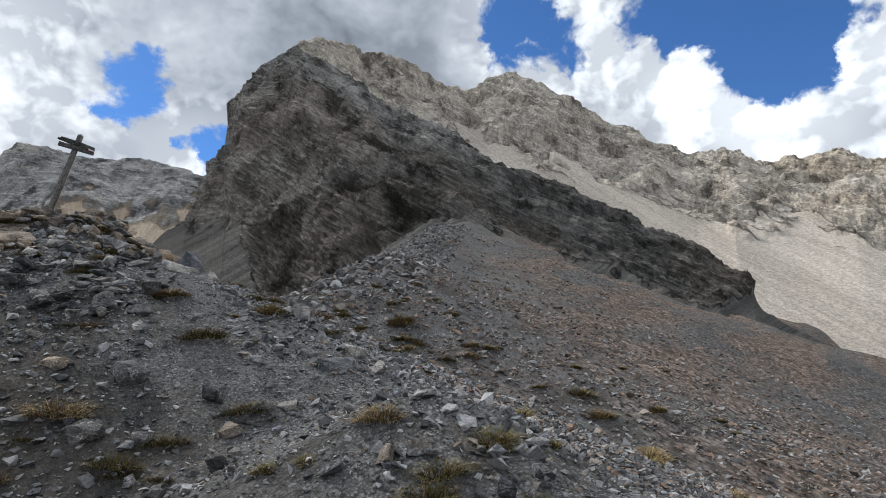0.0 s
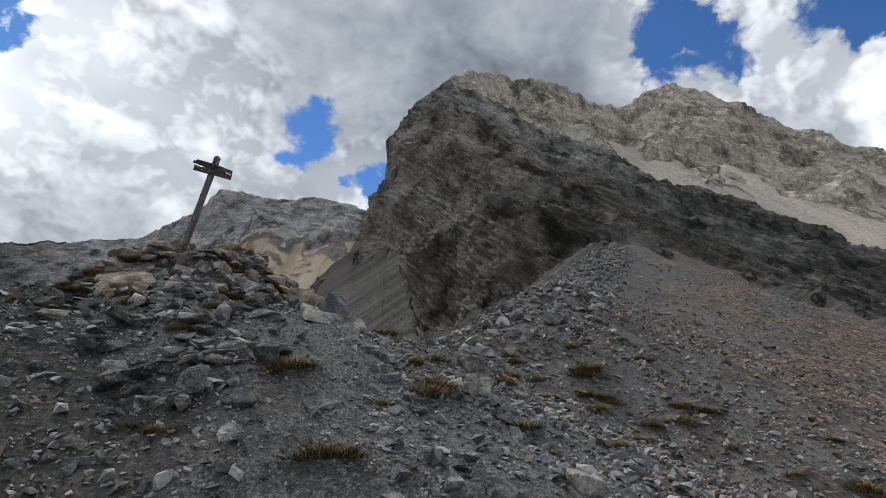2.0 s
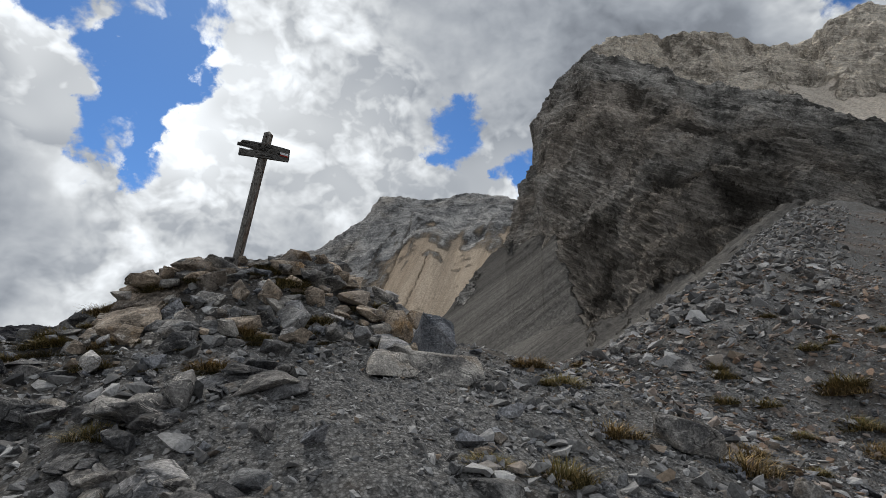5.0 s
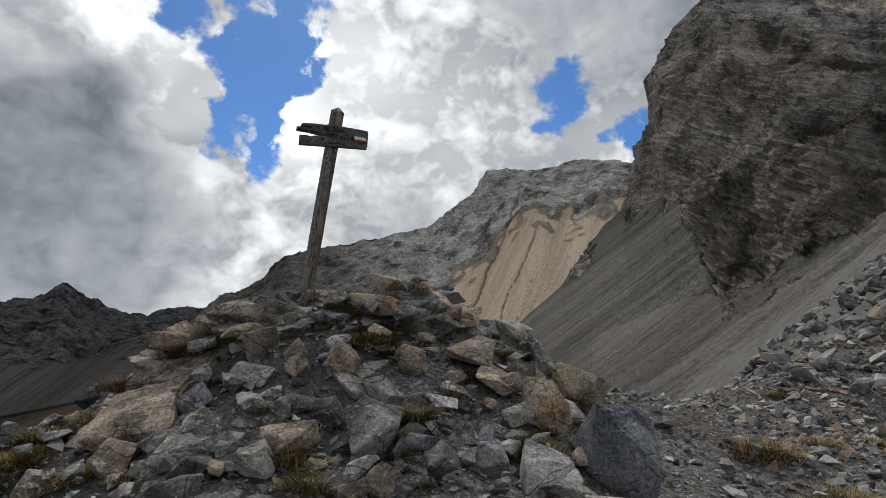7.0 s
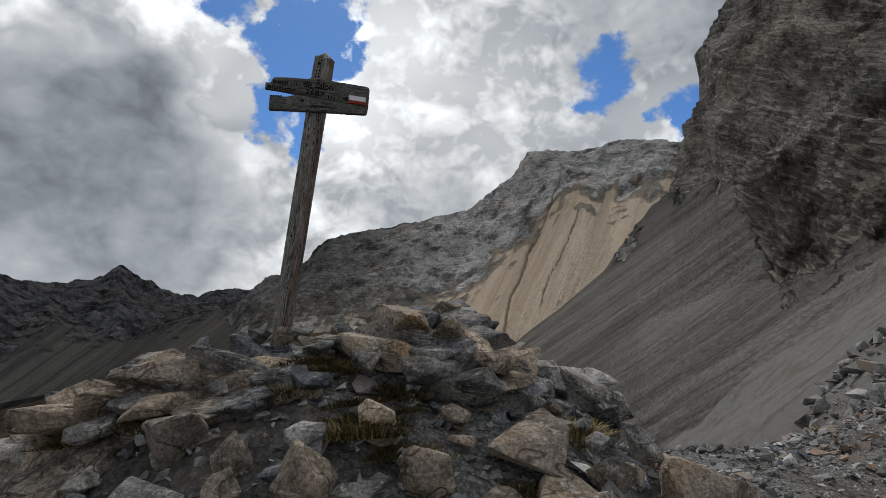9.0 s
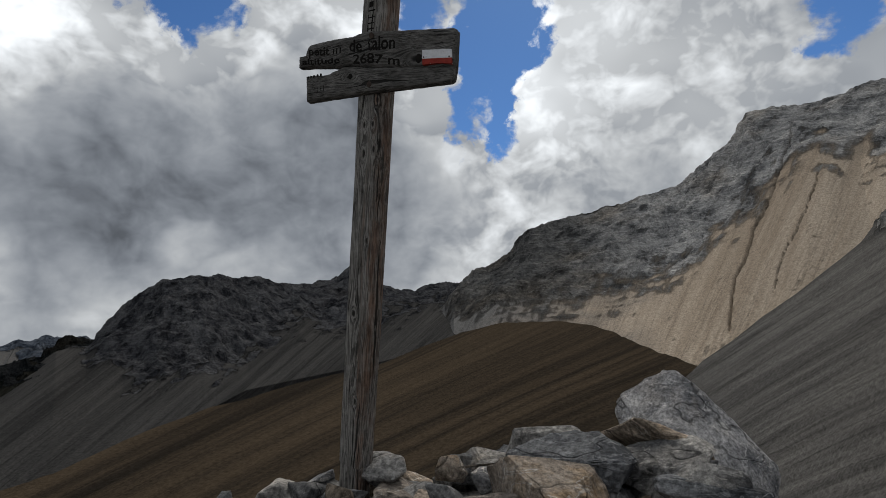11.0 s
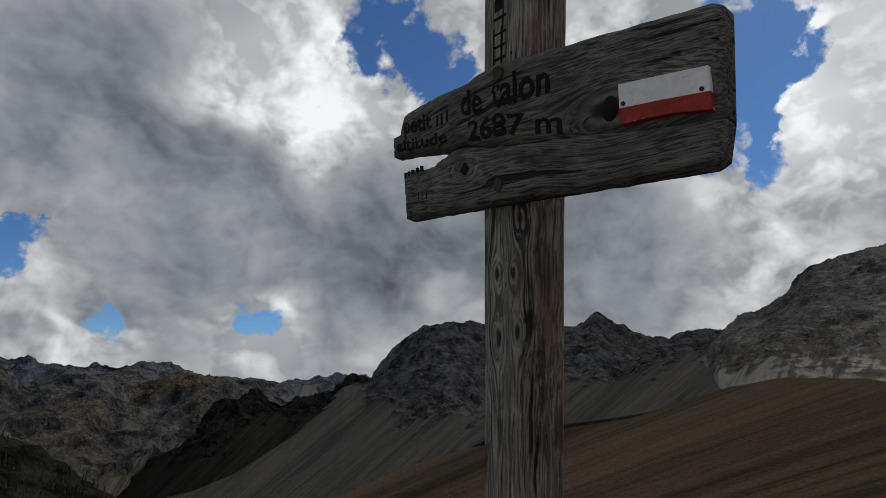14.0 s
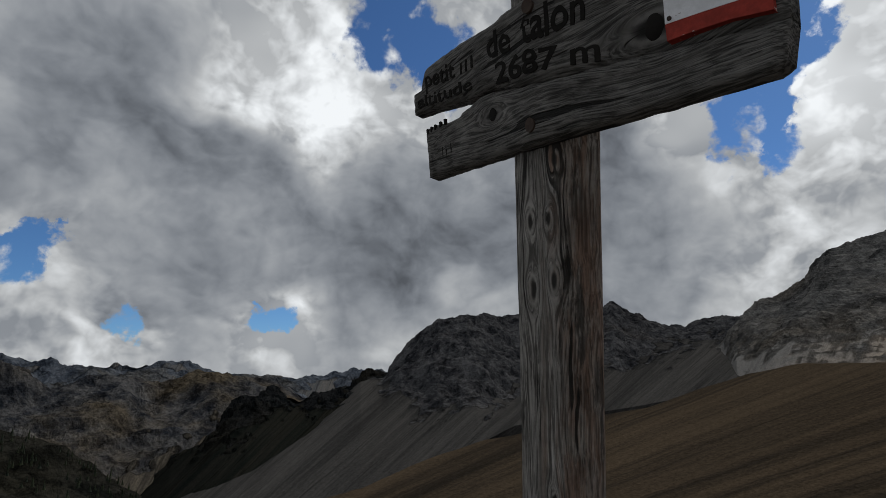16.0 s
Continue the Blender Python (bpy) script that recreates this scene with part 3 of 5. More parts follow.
CRAG_SKIRT = [(9, -33, 90), (2, -28, 80), (-4.7, -21, 70), (-13.5, -14.3, 50), (-20.4, -11.4, 38), (-25.3, -7.6, 38), (-28.1, -1.9, 50), (-32.0, 3.8, 60), (-38.2, 7.1, 65), (-44.0, 7.5, 70), (-51.8, 2.6, 70), (-59.5, -2.4, 70), (-69.3, -4.5, 72), (-77, -8.6, 70), (-89, -12.6, 60)]


def moved(table, dr, del_):
    return [(a, e + del_, r + dr) for a, e, r in table]


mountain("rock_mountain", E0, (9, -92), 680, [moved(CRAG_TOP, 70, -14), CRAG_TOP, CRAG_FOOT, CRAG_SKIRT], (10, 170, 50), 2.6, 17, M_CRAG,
         "dark bedded rock mountain with scree skirts, cloud shade coloured in", 2.0, [(9, 25), (-9, 25), (-10.5, 9.5), (-12.5, 8.5), (-15.1, 13.4), (-21.9, 14.3), (-24.3, 4.1), (-31.0, 9.2), (-38, 13.0), (-42.5, 15.4), (-43.7, 14.7), (-49.6, 12.4), (-55.3, 10.3), (-60.7, 8.2), (-65.6, 5.6), (-69.8, 3.8), (-71.5, 4.3), (-73, 20), (-92, 20)],
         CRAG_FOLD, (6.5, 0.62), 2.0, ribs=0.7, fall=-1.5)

PEAK_TOP = [(-22, 23.8, 260), (-26.3, 30.9, 235), (-28.4, 31.7, 240), (-31.5, 31.41, 250), (-33.9, 30.97, 258), (-37.71, 30.54, 270), (-40.05, 29.69, 276), (-42.21, 28.6, 282), (-44.1, 27.71, 288), (-46.5, 27.22, 296), (-48.3, 28.53, 302), (-50.5, 28.43, 306), (-53.5, 27.44, 309), (-55.5, 26.25, 312), (-57.8, 24.76, 316), (-60, 23.17, 320), (-62.7, 21.48, 325), (-65.2, 20.09, 330), (-68, 18.3, 338), (-70.3, 18.23, 344), (-71, 18.65, 346), (-72.8, 17.49, 350), (-75.4, 16.46, 355), (-77.5, 16.21, 362), (-79.9, 16.17, 366), (-81.6, 15.32, 370), (-94, 14.5, 380), (-109, 13.2, 390)]
PEAK_FOOT = [(-21.96, 10.89, 190), (-33.28, 16.45, 185), (-47.71, 13.38, 175), (-55.46, 10.39, 170), (-65.18, 6.38, 165), (-72.03, 1.4, 150), (-81.89, -3.68, 140), (-106.89, -7.68, 140)]
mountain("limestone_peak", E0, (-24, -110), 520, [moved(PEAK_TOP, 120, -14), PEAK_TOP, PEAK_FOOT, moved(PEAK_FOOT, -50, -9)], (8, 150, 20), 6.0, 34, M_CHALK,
         "pale limestone peak with scree below its cliffs, sunlight coloured in", 5.0, [(-22, 1), (-43, 24), (-45.9, 23.7), (-50.1, 21.8), (-55.9, 19.0), (-61.3, 16.2), (-66.4, 13.9), (-69.2, 12.2), (-72.5, 11.4), (-74.7, 11.1), (-76.4, 11.1), (-79, 9.2), (-81.7, 7.4), (-110, 2)], PEAK_FOLD, (9.0, 0.30), 3.0, ribs=0.6, fall=1.3)

BACK_TOP = [(31, -7.8, 1500), (28.5, 1.5, 1500), (26.5, 4.2, 1500), (24.4, 6.0, 1500), (23.7, 6.5, 1500), (22.7, 6.5, 1500), (20.2, 8.1, 1500), (18.2, 10.1, 1500), (16.5, 10.6, 1500), (14, 11.45, 1500), (11.7, 11.9, 1500), (7.7, 12.6, 1500), (4.4, 13.1, 1500), (3.5, 13.2, 1500),
            (1.6, 14.5, 1500), (-0.8, 16.2, 1500), (-1.8, 16.9, 1500), (-3.2, 18.7, 1500), (-5.3, 18.9, 1500), (-6.4, 18.5, 1500), (-7.9, 18.7, 1500), (-10.5, 18.7, 1500), (-12.2, 18.95, 1500), (-16, 18.6, 1480), (-18.2, 18, 1450), (-40, 17, 1450)]
BACK_FOOT = [(31.06, -11.73, 800), (23.37, -3.14, 820), (15.64, -2.08, 820), (9.09, -3.36, 780), (-0.24, -4.9, 740), (-8.02, -6.67, 700), (-37.81, -7.79, 650)]
BACK_MID = [(31, -8.8, 1250), (26.3, 2.4, 1250), (21.5, 4.6, 1250), (14.1, 3.2, 1150), (10.1, 3.6, 1150), (5.6, 5.2, 1200), (2.2, 6.7, 1200), (-0.7, 9.2, 1230), (-2.9, 10.8, 1250), (-4.6, 12.8, 1250), (-6.7, 14.3, 1250), (-8.6, 14.5, 1250), (-11, 13.6, 1250), (-15, 15.0, 1250), (-38, 13.5, 1250)]
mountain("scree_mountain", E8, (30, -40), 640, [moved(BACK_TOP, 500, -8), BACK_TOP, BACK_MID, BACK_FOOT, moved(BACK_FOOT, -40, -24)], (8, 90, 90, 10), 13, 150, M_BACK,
         "grey limestone mountain above tan scree, its left side coloured for shade", 9.0, [(31, 2), (14.8, 2.9), (10.1, 3.4), (7.9, 4.0), (5.6, 5.0), (2.2, 6.5), (-0.7, 9.0), (-2.9, 10.5), (-4.6, 12.5), (-6.7, 14.1), (-8.6, 14.3), (-10.4, 13.2), (-12, 13.0), (-17, 14.5), (-40, 14.5)], (0.99, 0.1, 0, 0.12), (30, 0.3), 3.2, ribs=0.45, fall=-0.5, blend=0.26,
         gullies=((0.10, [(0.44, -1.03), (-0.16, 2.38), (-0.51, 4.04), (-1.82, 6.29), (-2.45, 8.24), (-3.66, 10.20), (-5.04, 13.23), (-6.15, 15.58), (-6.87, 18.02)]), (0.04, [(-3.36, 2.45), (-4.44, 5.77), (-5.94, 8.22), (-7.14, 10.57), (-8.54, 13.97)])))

DARK_TOP = [(92, -15.7, 700), (83.5, -12.7, 800), (77.6, -10.1, 900), (71.7, -7.6, 1050), (66, -3.6, 1300), (62, -0.4, 1400), (59.8, 0.2, 1450), (57.9, 2.6, 1480), (55.6, 4.5, 1500), (54, 5.7, 1500), (51.2, 6.1, 1500), (47, 6.05, 1600), (42.7, 5.3, 1700), (40.5, 5.5, 1750),
            (38, 5.9, 1800), (36.8, 7.0, 1800), (35.2, 5.9, 1800), (32.8, 5.1, 1850), (30.2, 4.3, 1900), (28.6, 5.0, 1950), (26, 5.1, 2000), (24.4, 5.7, 2000), (18, 6.2, 2000), (10, 5, 2000)]
DARK_MID = [(91.57, -16.67, 600), (83.57, -14.67, 650), (77.62, -11.78, 750), (69.72, -7.98, 850), (61.85, -4.23, 1000), (56.99, -3.85, 1100), (50.35, -1.63, 1150), (46.62, -2.24, 1200), (41.75, 0.92, 1350), (34.64, 0.49, 1400), (31.15, 2.24, 1500), (21.51, 2.69, 1500), (11.22, 2.39, 1500)]
DARK_FOOT = [(91.73, -22.61, 420), (83.73, -20.61, 450), (74.78, -15.75, 520), (62.02, -11.06, 650), (55.17, -8.76, 720), (46.64, -4.66, 800), (35.6, -2.91, 900), (21.47, -0.21, 1000), (11.16, 0.45, 1000)]
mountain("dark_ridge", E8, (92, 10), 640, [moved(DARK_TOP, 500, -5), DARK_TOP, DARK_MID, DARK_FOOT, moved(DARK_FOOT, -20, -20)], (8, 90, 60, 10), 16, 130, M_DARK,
         "dark jagged ridge of rock above grey scree, cloud shade coloured in", 13.0, [(90.87, 10.96), (65.38, 10.40), (60.77, 0.61), (56.97, -2.88), (52.27, -3.55), (46.61, -1.75), (41.74, 1.60), (36.58, 1.16), (31.16, 2.63), (21.51, 3.18), (11.25, 3.36)], (0.6, -0.8, -500, 0.1), (0, 0), 2.6, ribs=0.3, fall=-1.2)

HEATH_TOP = [(100, -20.7, 260), (77.7, -13.7, 300), (61.4, -10, 370), (56, -8, 400), (49.5, -5.9, 430), (39.7, -3.9, 470), (34.2, -2.8, 520), (30, -1.4, 550), (25.5, 0.1, 560), (21, 0.9, 560), (16.5, 1.0, 550), (12.6, 0.4, 530), (10.3, -0.4, 500), (7.7, -1.8, 470), (3, -3.8, 420), (-10, -5.5, 350)]
HEATH_FOOT = [(100.34, -33.75, 160), (64.34, -28.75, 150), (40.34, -26.75, 140), (20.76, -30.09, 130), (0.86, -26.58, 130), (-10.37, -24.95, 130)]
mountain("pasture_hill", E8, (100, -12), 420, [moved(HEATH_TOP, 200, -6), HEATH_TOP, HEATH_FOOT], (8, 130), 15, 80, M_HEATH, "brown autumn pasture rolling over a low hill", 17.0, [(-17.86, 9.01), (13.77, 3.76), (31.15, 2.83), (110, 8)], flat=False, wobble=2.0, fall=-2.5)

FAR_TOP = [(121.52, 4.41, 3600), (101.52, 3.41, 3600), (95.45, 2.0, 3600), (91.58, 1.65, 3600), (87.33, 1.1, 3600), (83.28, 1.63, 3600), (80.52, 1.87, 3600), (77.3, 1.13, 3650), (75.07, 0.6, 3700), (71.27, 0.34, 3800), (66.99, 0.16, 3800), (61.64, 0.53, 3800), (54.96, 0.48, 3800)]
FAR_FOOT = [(124.16, -2.73, 2600), (95.16, -2.73, 2600), (84.27, -2.86, 2600), (74.49, -3.99, 2700), (65.76, -5.13, 2700), (55.09, -5.35, 2700)]
# the haze of distance is put into the blue-grey colours
M_FAR = mountain_material("hazy_distant_slopes", (0.045, 0.056, 0.076), (0.12, 0.135, 0.16), (0.11, 0.10, 0.08), (0.06, 0.066, 0.075), (0.11, 0.105, 0.10), 45, (1, 0, 0, 0), 0.5, 0.4, upright=0.7)
mountain("valley_mountains", E8, (125, 55), 380, [moved(FAR_TOP, 400, -4), FAR_TOP, FAR_FOOT, moved(FAR_FOOT, -100, -8)], (6, 50, 10), 60, 420, M_FAR, "distant mountains across the valley, coloured blue-grey for haze", 21.0,
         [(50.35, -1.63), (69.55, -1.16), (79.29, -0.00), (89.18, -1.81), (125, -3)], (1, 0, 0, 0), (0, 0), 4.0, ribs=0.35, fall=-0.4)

CLIFF_TOP = [(121.38, 3.9, 2000), (101.38, 2.8, 2000), (96.05, 2.2, 2000), (92.37, 1.76, 2000), (90.11, 0.95, 2000), (88.36, -0.65, 2000), (86.78, -0.37, 2000), (85.18, 0.19, 2000), (82.72, 0.25, 2050), (80.29, -0.87, 2100), (78.9, -0.2, 2100), (77.12, 0.64, 2100), (74.88, 0.31, 2150), (72.44, 0.07, 2200), (70.5, -0.36, 2250), (67.61, -1.39, 2300), (59.85, -1.74, 2300)]
CLIFF_MID = [(124.16, -2.73, 1750), (95.16, -2.73, 1750), (89.21, -3.29, 1700), (85.27, -3.34, 1700), (82.72, -4.06, 1700), (79.87, -3.9, 1700), (76.41, -2.49, 1750), (73.48, -2.54, 1800), (69.6, -3.1, 1850), (59.89, -3.3, 1850)]
CLIFF_FOOT = [(124.42, -12.68, 1300), (95.42, -11.68, 1300), (87.42, -11.18, 1300), (82.49, -10.74, 1300), (80.04, -10.96, 1300), (75.61, -9.84, 1350), (69.72, -7.98, 1400), (59.98, -7.19, 1400)]
# pale and tan tones carry sunlit patches, bluish darks the haze
M_CLIFF = mountain_material("sunlit_hazy_cliffs", (0.030, 0.034, 0.044), (0.125, 0.124, 0.125), (0.11, 0.085, 0.050), (0.024, 0.023, 0.021), (0.115, 0.10, 0.080), 40, (1, 0, 0, 0), 0.49, 0.5, upright=0.8)
mountain("cliff_mountain", E8, (125, 60), 460, [moved(CLIFF_TOP, 300, -4), CLIFF_TOP, CLIFF_MID, CLIFF_FOOT, moved(CLIFF_FOOT, -60, -8)], (6, 60, 60, 8), 30, 260, M_CLIFF, "tan-grey cliff mountain above the valley head, sunlight and haze coloured in", 33.0,
         [(55.02, -2.43), (71.58, -4.53), (76.47, -4.93), (79.43, -5.87), (83.38, -6.80), (87.32, -6.75), (95.22, -5.69), (125, -6)], (1, 0, 0, 0), (0, 0), 3.5, ribs=0.4, fall=-0.4)

SPUR_TOP = [(91.43, -13.62, 1150), (84.48, -11.7, 1150), (80.99, -9.77, 1150), (78.67, -7.05, 1150), (76.47, -4.93, 1170), (74.66, -3.01, 1200), (72.48, -1.59, 1250), (70.04, -1.14, 1300), (67.61, -1.58, 1350), (65.67, -1.33, 1400), (63.31, -0.31, 1450), (61.35, 0.43, 1500), (56.88, 0.91, 1600)]
SPUR_FOOT = [(91.58, -17.65, 800), (84.58, -15.65, 800), (79.62, -13.72, 800), (73.71, -11.83, 820), (65.87, -10.0, 850), (57.1, -8.23, 900)]
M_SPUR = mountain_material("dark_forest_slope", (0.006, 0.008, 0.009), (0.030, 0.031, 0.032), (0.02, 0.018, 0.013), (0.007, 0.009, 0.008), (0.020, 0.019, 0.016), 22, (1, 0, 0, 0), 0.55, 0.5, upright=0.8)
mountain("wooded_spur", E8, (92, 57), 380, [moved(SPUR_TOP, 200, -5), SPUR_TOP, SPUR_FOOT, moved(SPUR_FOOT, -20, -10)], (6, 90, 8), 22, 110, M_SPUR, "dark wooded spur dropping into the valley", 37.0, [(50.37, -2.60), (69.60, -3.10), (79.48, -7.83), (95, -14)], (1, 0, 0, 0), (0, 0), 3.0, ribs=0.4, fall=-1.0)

SIDE_TOP = [(139.12, 3.28, 800), (109.12, 0.78, 800), (99.12, -0.92, 800), (95.15, -2.14, 780), (89.73, -4.07, 750), (84.56, -6.78, 720), (80.5, -9.68, 700), (76.66, -12.78, 680), (71.91, -17.77, 660)]
SIDE_FOOT = [(139.87, -28.67, 300), (109.87, -26.67, 320), (95.87, -24.67, 360), (84.87, -22.67, 420), (76.87, -20.67, 480), (72.05, -22.71, 500)]
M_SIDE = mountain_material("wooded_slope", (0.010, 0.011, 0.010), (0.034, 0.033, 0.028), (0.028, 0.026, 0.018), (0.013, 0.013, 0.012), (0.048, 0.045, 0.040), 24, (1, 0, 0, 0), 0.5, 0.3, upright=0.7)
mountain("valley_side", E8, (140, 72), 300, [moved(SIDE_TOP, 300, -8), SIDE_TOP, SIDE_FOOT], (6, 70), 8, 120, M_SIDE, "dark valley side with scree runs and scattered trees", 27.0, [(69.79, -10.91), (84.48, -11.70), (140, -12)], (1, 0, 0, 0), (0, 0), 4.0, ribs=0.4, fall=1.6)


# ---- helpers for things ----
def part(name, bm, mat, parent, label="", smooth=False):
    me = bpy.data.meshes.new(name)
    bm.to_mesh(me)
    bm.free()
    if smooth:
        me.polygons.foreach_set("use_smooth", [True] * len(me.polygons))
    me.materials.append(mat)
    ob = new(name, me)
    ob.parent = parent
    return tagged(ob, label)


def plate(outline, y0, y1, cut=0.0):
    """A board from its outline in the x-z plane between two depths, with its edges taken off."""
    bm = bmesh.new()
    vs = [bm.verts.new((x, y0, z)) for x, z in outline]
    f = bm.faces.new(vs)
    back = bmesh.ops.extrude_face_region(bm, geom=[f])["geom"]
    bmesh.ops.translate(bm, vec=(0, y1 - y0, 0), verts=[g for g in back if isinstance(g, bmesh.types.BMVert)])
    bmesh.ops.recalc_face_normals(bm, faces=bm.faces)
    if cut:
        edges = [e for e in bm.edges if e.calc_face_angle(0) > 0.6]
        bmesh.ops.bevel(bm, geom=edges, offset=cut, segments=2, affect="EDGES", profile=0.6)
    return bm


def disc(x, z, r, y0, y1, n=14):
    return plate([(x + r * math.cos(2 * math.pi * i / n), z + r * math.sin(2 * math.pi * i / n)) for i in range(n)], y0, y1)


# ---- wood of the sign ----
def wood_material(name, along, dark, light, warm, knots, red_side=None, fine=330.0, relief=0.004):
    """Silvered softwood: raised grain that runs along one axis of the object and flows round its knots (each a place along and across
    the grain, and a radius), with open dark checks."""
    m, n, b = material(name)
    p = place_of(n, False)
    s = n.add("ShaderNodeSeparateXYZ")
    n.put(s.inputs[0], n.vmath("ADD", p, n.scaled(n.vmath("SUBTRACT", n.noise(p, 9.0, 3, 0.5, color=True), (0.5, 0.5, 0.5)), 0.012)))
    run, across = (s.outputs[2], s.outputs[0]) if along == "z" else (s.outputs[0], s.outputs[2])
    flow, near_ = across, 9.0
    for ka, kc, r in knots:
        du, dv = n.math("MULTIPLY", n.math("SUBTRACT", run, ka), 0.42), n.math("SUBTRACT", across, kc)
        d2 = n.math("ADD", n.math("ADD", n.math("MULTIPLY", du, du), n.math("MULTIPLY", dv, dv)), r * r * 0.35)
        flow = n.math("SUBTRACT", flow, n.math("DIVIDE", n.math("MULTIPLY", dv, r * r * 1.5), d2))
        near_ = n.math("MINIMUM", near_, n.math("DIVIDE", n.math("SQRT", d2), r))
    grain_at = n.add("ShaderNodeCombineXYZ")
    n.put(grain_at.inputs[0], n.math("MULTIPLY", run, 0.030))
    n.put(grain_at.inputs[1], n.math("MULTIPLY", s.outputs[1], 0.6))
    n.put(grain_at.inputs[2], flow)
    g = n.noise(grain_at.outputs[0], fine, 3, 0.55, 0.3)
    wide = n.noise(grain_at.outputs[0], 55, 4, 0.6, 0.5)
    rings = n.math("ADD", n.math("MULTIPLY", n.math("SINE", n.math("MULTIPLY", n.math("ADD", near_, n.math("MULTIPLY", n.noise(p, 60, 4, 0.6), 0.5)), 13.0)), 0.06), 0.46)
    halo = n.ramp(near_, 1.15, 0.85)
    g = n.math("ADD", n.math("MULTIPLY", g, n.math("SUBTRACT", 1.0, halo)), n.math("MULTIPLY", rings, halo))
    col = n.mix(n.ramp(g, 0.36, 0.62), dark, light)
    col = n.mix(n.ramp(wide, 0.48, 0.70, 0.0, 0.7), col, warm)
    if red_side:
        blush = n.math("MULTIPLY", n.ramp(n.math("ADD", s.outputs[0], n.ramp(wide, 0.3, 0.7, -0.02, 0.02)), 0.012, 0.040), n.ramp(n.noise(n.mapped(p, scale=(1, 1, 0.25)), 26, 5, 0.7), 0.38, 0.6, 0.1, 0.9))
        col = n.mix(blush, col, n.mix(n.ramp(g, 0.34, 0.64), tuple(c * 0.45 for c in red_side), red_side))
        worn = n.ramp(n.noise(n.mapped(p, loc=(0, 0, 5), scale=(1, 1, 0.22)), 34, 6, 0.72), 0.57, 0.63)
        col = n.mix(n.math("MULTIPLY", worn, 0.7), col, tuple(c * 0.42 for c in dark))
    check = n.ramp(n.noise(n.vmath("ADD", grain_at.outputs[0], (3.0, 1.0, 7.0)), 105, 2, 0.5, 0.5), 0.635, 0.675)
    col = n.mix(n.math("MULTIPLY", check, 0.9), col, tuple(c * 0.22 for c in dark))
    col = n.mix(n.ramp(near_, 0.80, 0.62), col, tuple(c * 0.35 for c in dark))
    col = n.mix(1.0, col, n.ramp(n.noise(p, 13, 7, 0.7), 0.25, 0.75, 0.62, 1.3), "MULTIPLY")
    n.put(b.inputs["Base Color"], col)
    b.inputs["Roughness"].default_value = 0.82
    hgt = n.math("SUBTRACT", n.math("ADD", g, n.math("MULTIPLY", wide, 0.8)), check)
    n.put(b.inputs["Normal"], n.bump(hgt, 1.0, relief))
    return m


def plain(name, colour, rough_=0.7, wear=0.25, scale=40, chip=None):
    m, n, b = material(name)
    p = place_of(n, False)
    k = n.noise(p, scale, 6, 0.7)
    col = n.mix(1.0, colour, n.ramp(k, 0.3, 0.75, 1 - wear, 1 + wear), "MULTIPLY")
    if chip:
        col = n.mix(n.ramp(n.noise(n.mapped(p, scale=(0.5, 1, 1)), 95, 5, 0.65), 0.66, 0.69), col, chip)
    n.put(b.inputs["Base Color"], col)
    b.inputs["Roughness"].default_value = rough_
    n.put(b.inputs["Normal"], n.bump(k, 0.3, 0.002))
    return m


POST_KNOTS = [(1.222, -0.012, 0.010), (1.226, 0.022, 0.009), (1.135, -0.010, 0.013), (1.150, 0.030, 0.011), (1.300, 0.034, 0.010), (0.62, -0.012, 0.012), (0.33, 0.012, 0.010), (0.86, 0.02, 0.008)]
BOARD_KNOTS = [(0.468, 0.071, 0.024), (0.215, 0.044, 0.013)]
M_POST = wood_material("weathered_post_wood", "z", (0.080, 0.076, 0.071), (0.31, 0.298, 0.28), (0.16, 0.145, 0.13), POST_KNOTS, (0.22, 0.145, 0.11), 430.0, 0.006)
M_BOARD = wood_material("weathered_board_wood", "x", (0.042, 0.041, 0.039), (0.165, 0.159, 0.152), (0.075, 0.070, 0.065), BOARD_KNOTS, None, 520.0, 0.003)
# near-black shapes laid on the wood carry the shade of carved grooves; also knots
M_CARVED = plain("groove_shade_and_knot", (0.012, 0.011, 0.010), 0.95)
M_WHITE = plain("white_paint", (0.62, 0.63, 0.66), 0.45, 0.10, 90, (0.30, 0.29, 0.28))
M_RED = plain("red_paint", (0.26, 0.030, 0.020), 0.5, 0.25, 90, (0.45, 0.40, 0.38))
M_IRON = plain("rusted_iron", (0.05, 0.035, 0.028), 0.6, 0.4)


def bend(u, v):
    """How far the front of the warped board stands forward at u along and v up it."""
    return float(np.interp(u, [0, 0.3, 0.58], [-0.022, 0.004, -0.008]) + np.interp(u, [0, 0.3, 0.58], [0.36, 0.33, 0.10]) * v)


def on_board(bm_or_me):
    """Lays a flat shape onto the warped face of the board."""
    for v in (bm_or_me.verts if isinstance(bm_or_me, bmesh.types.BMesh) else bm_or_me.vertices):
        v.co.y -= bend(v.co.x, v.co.z)
    return bm_or_me


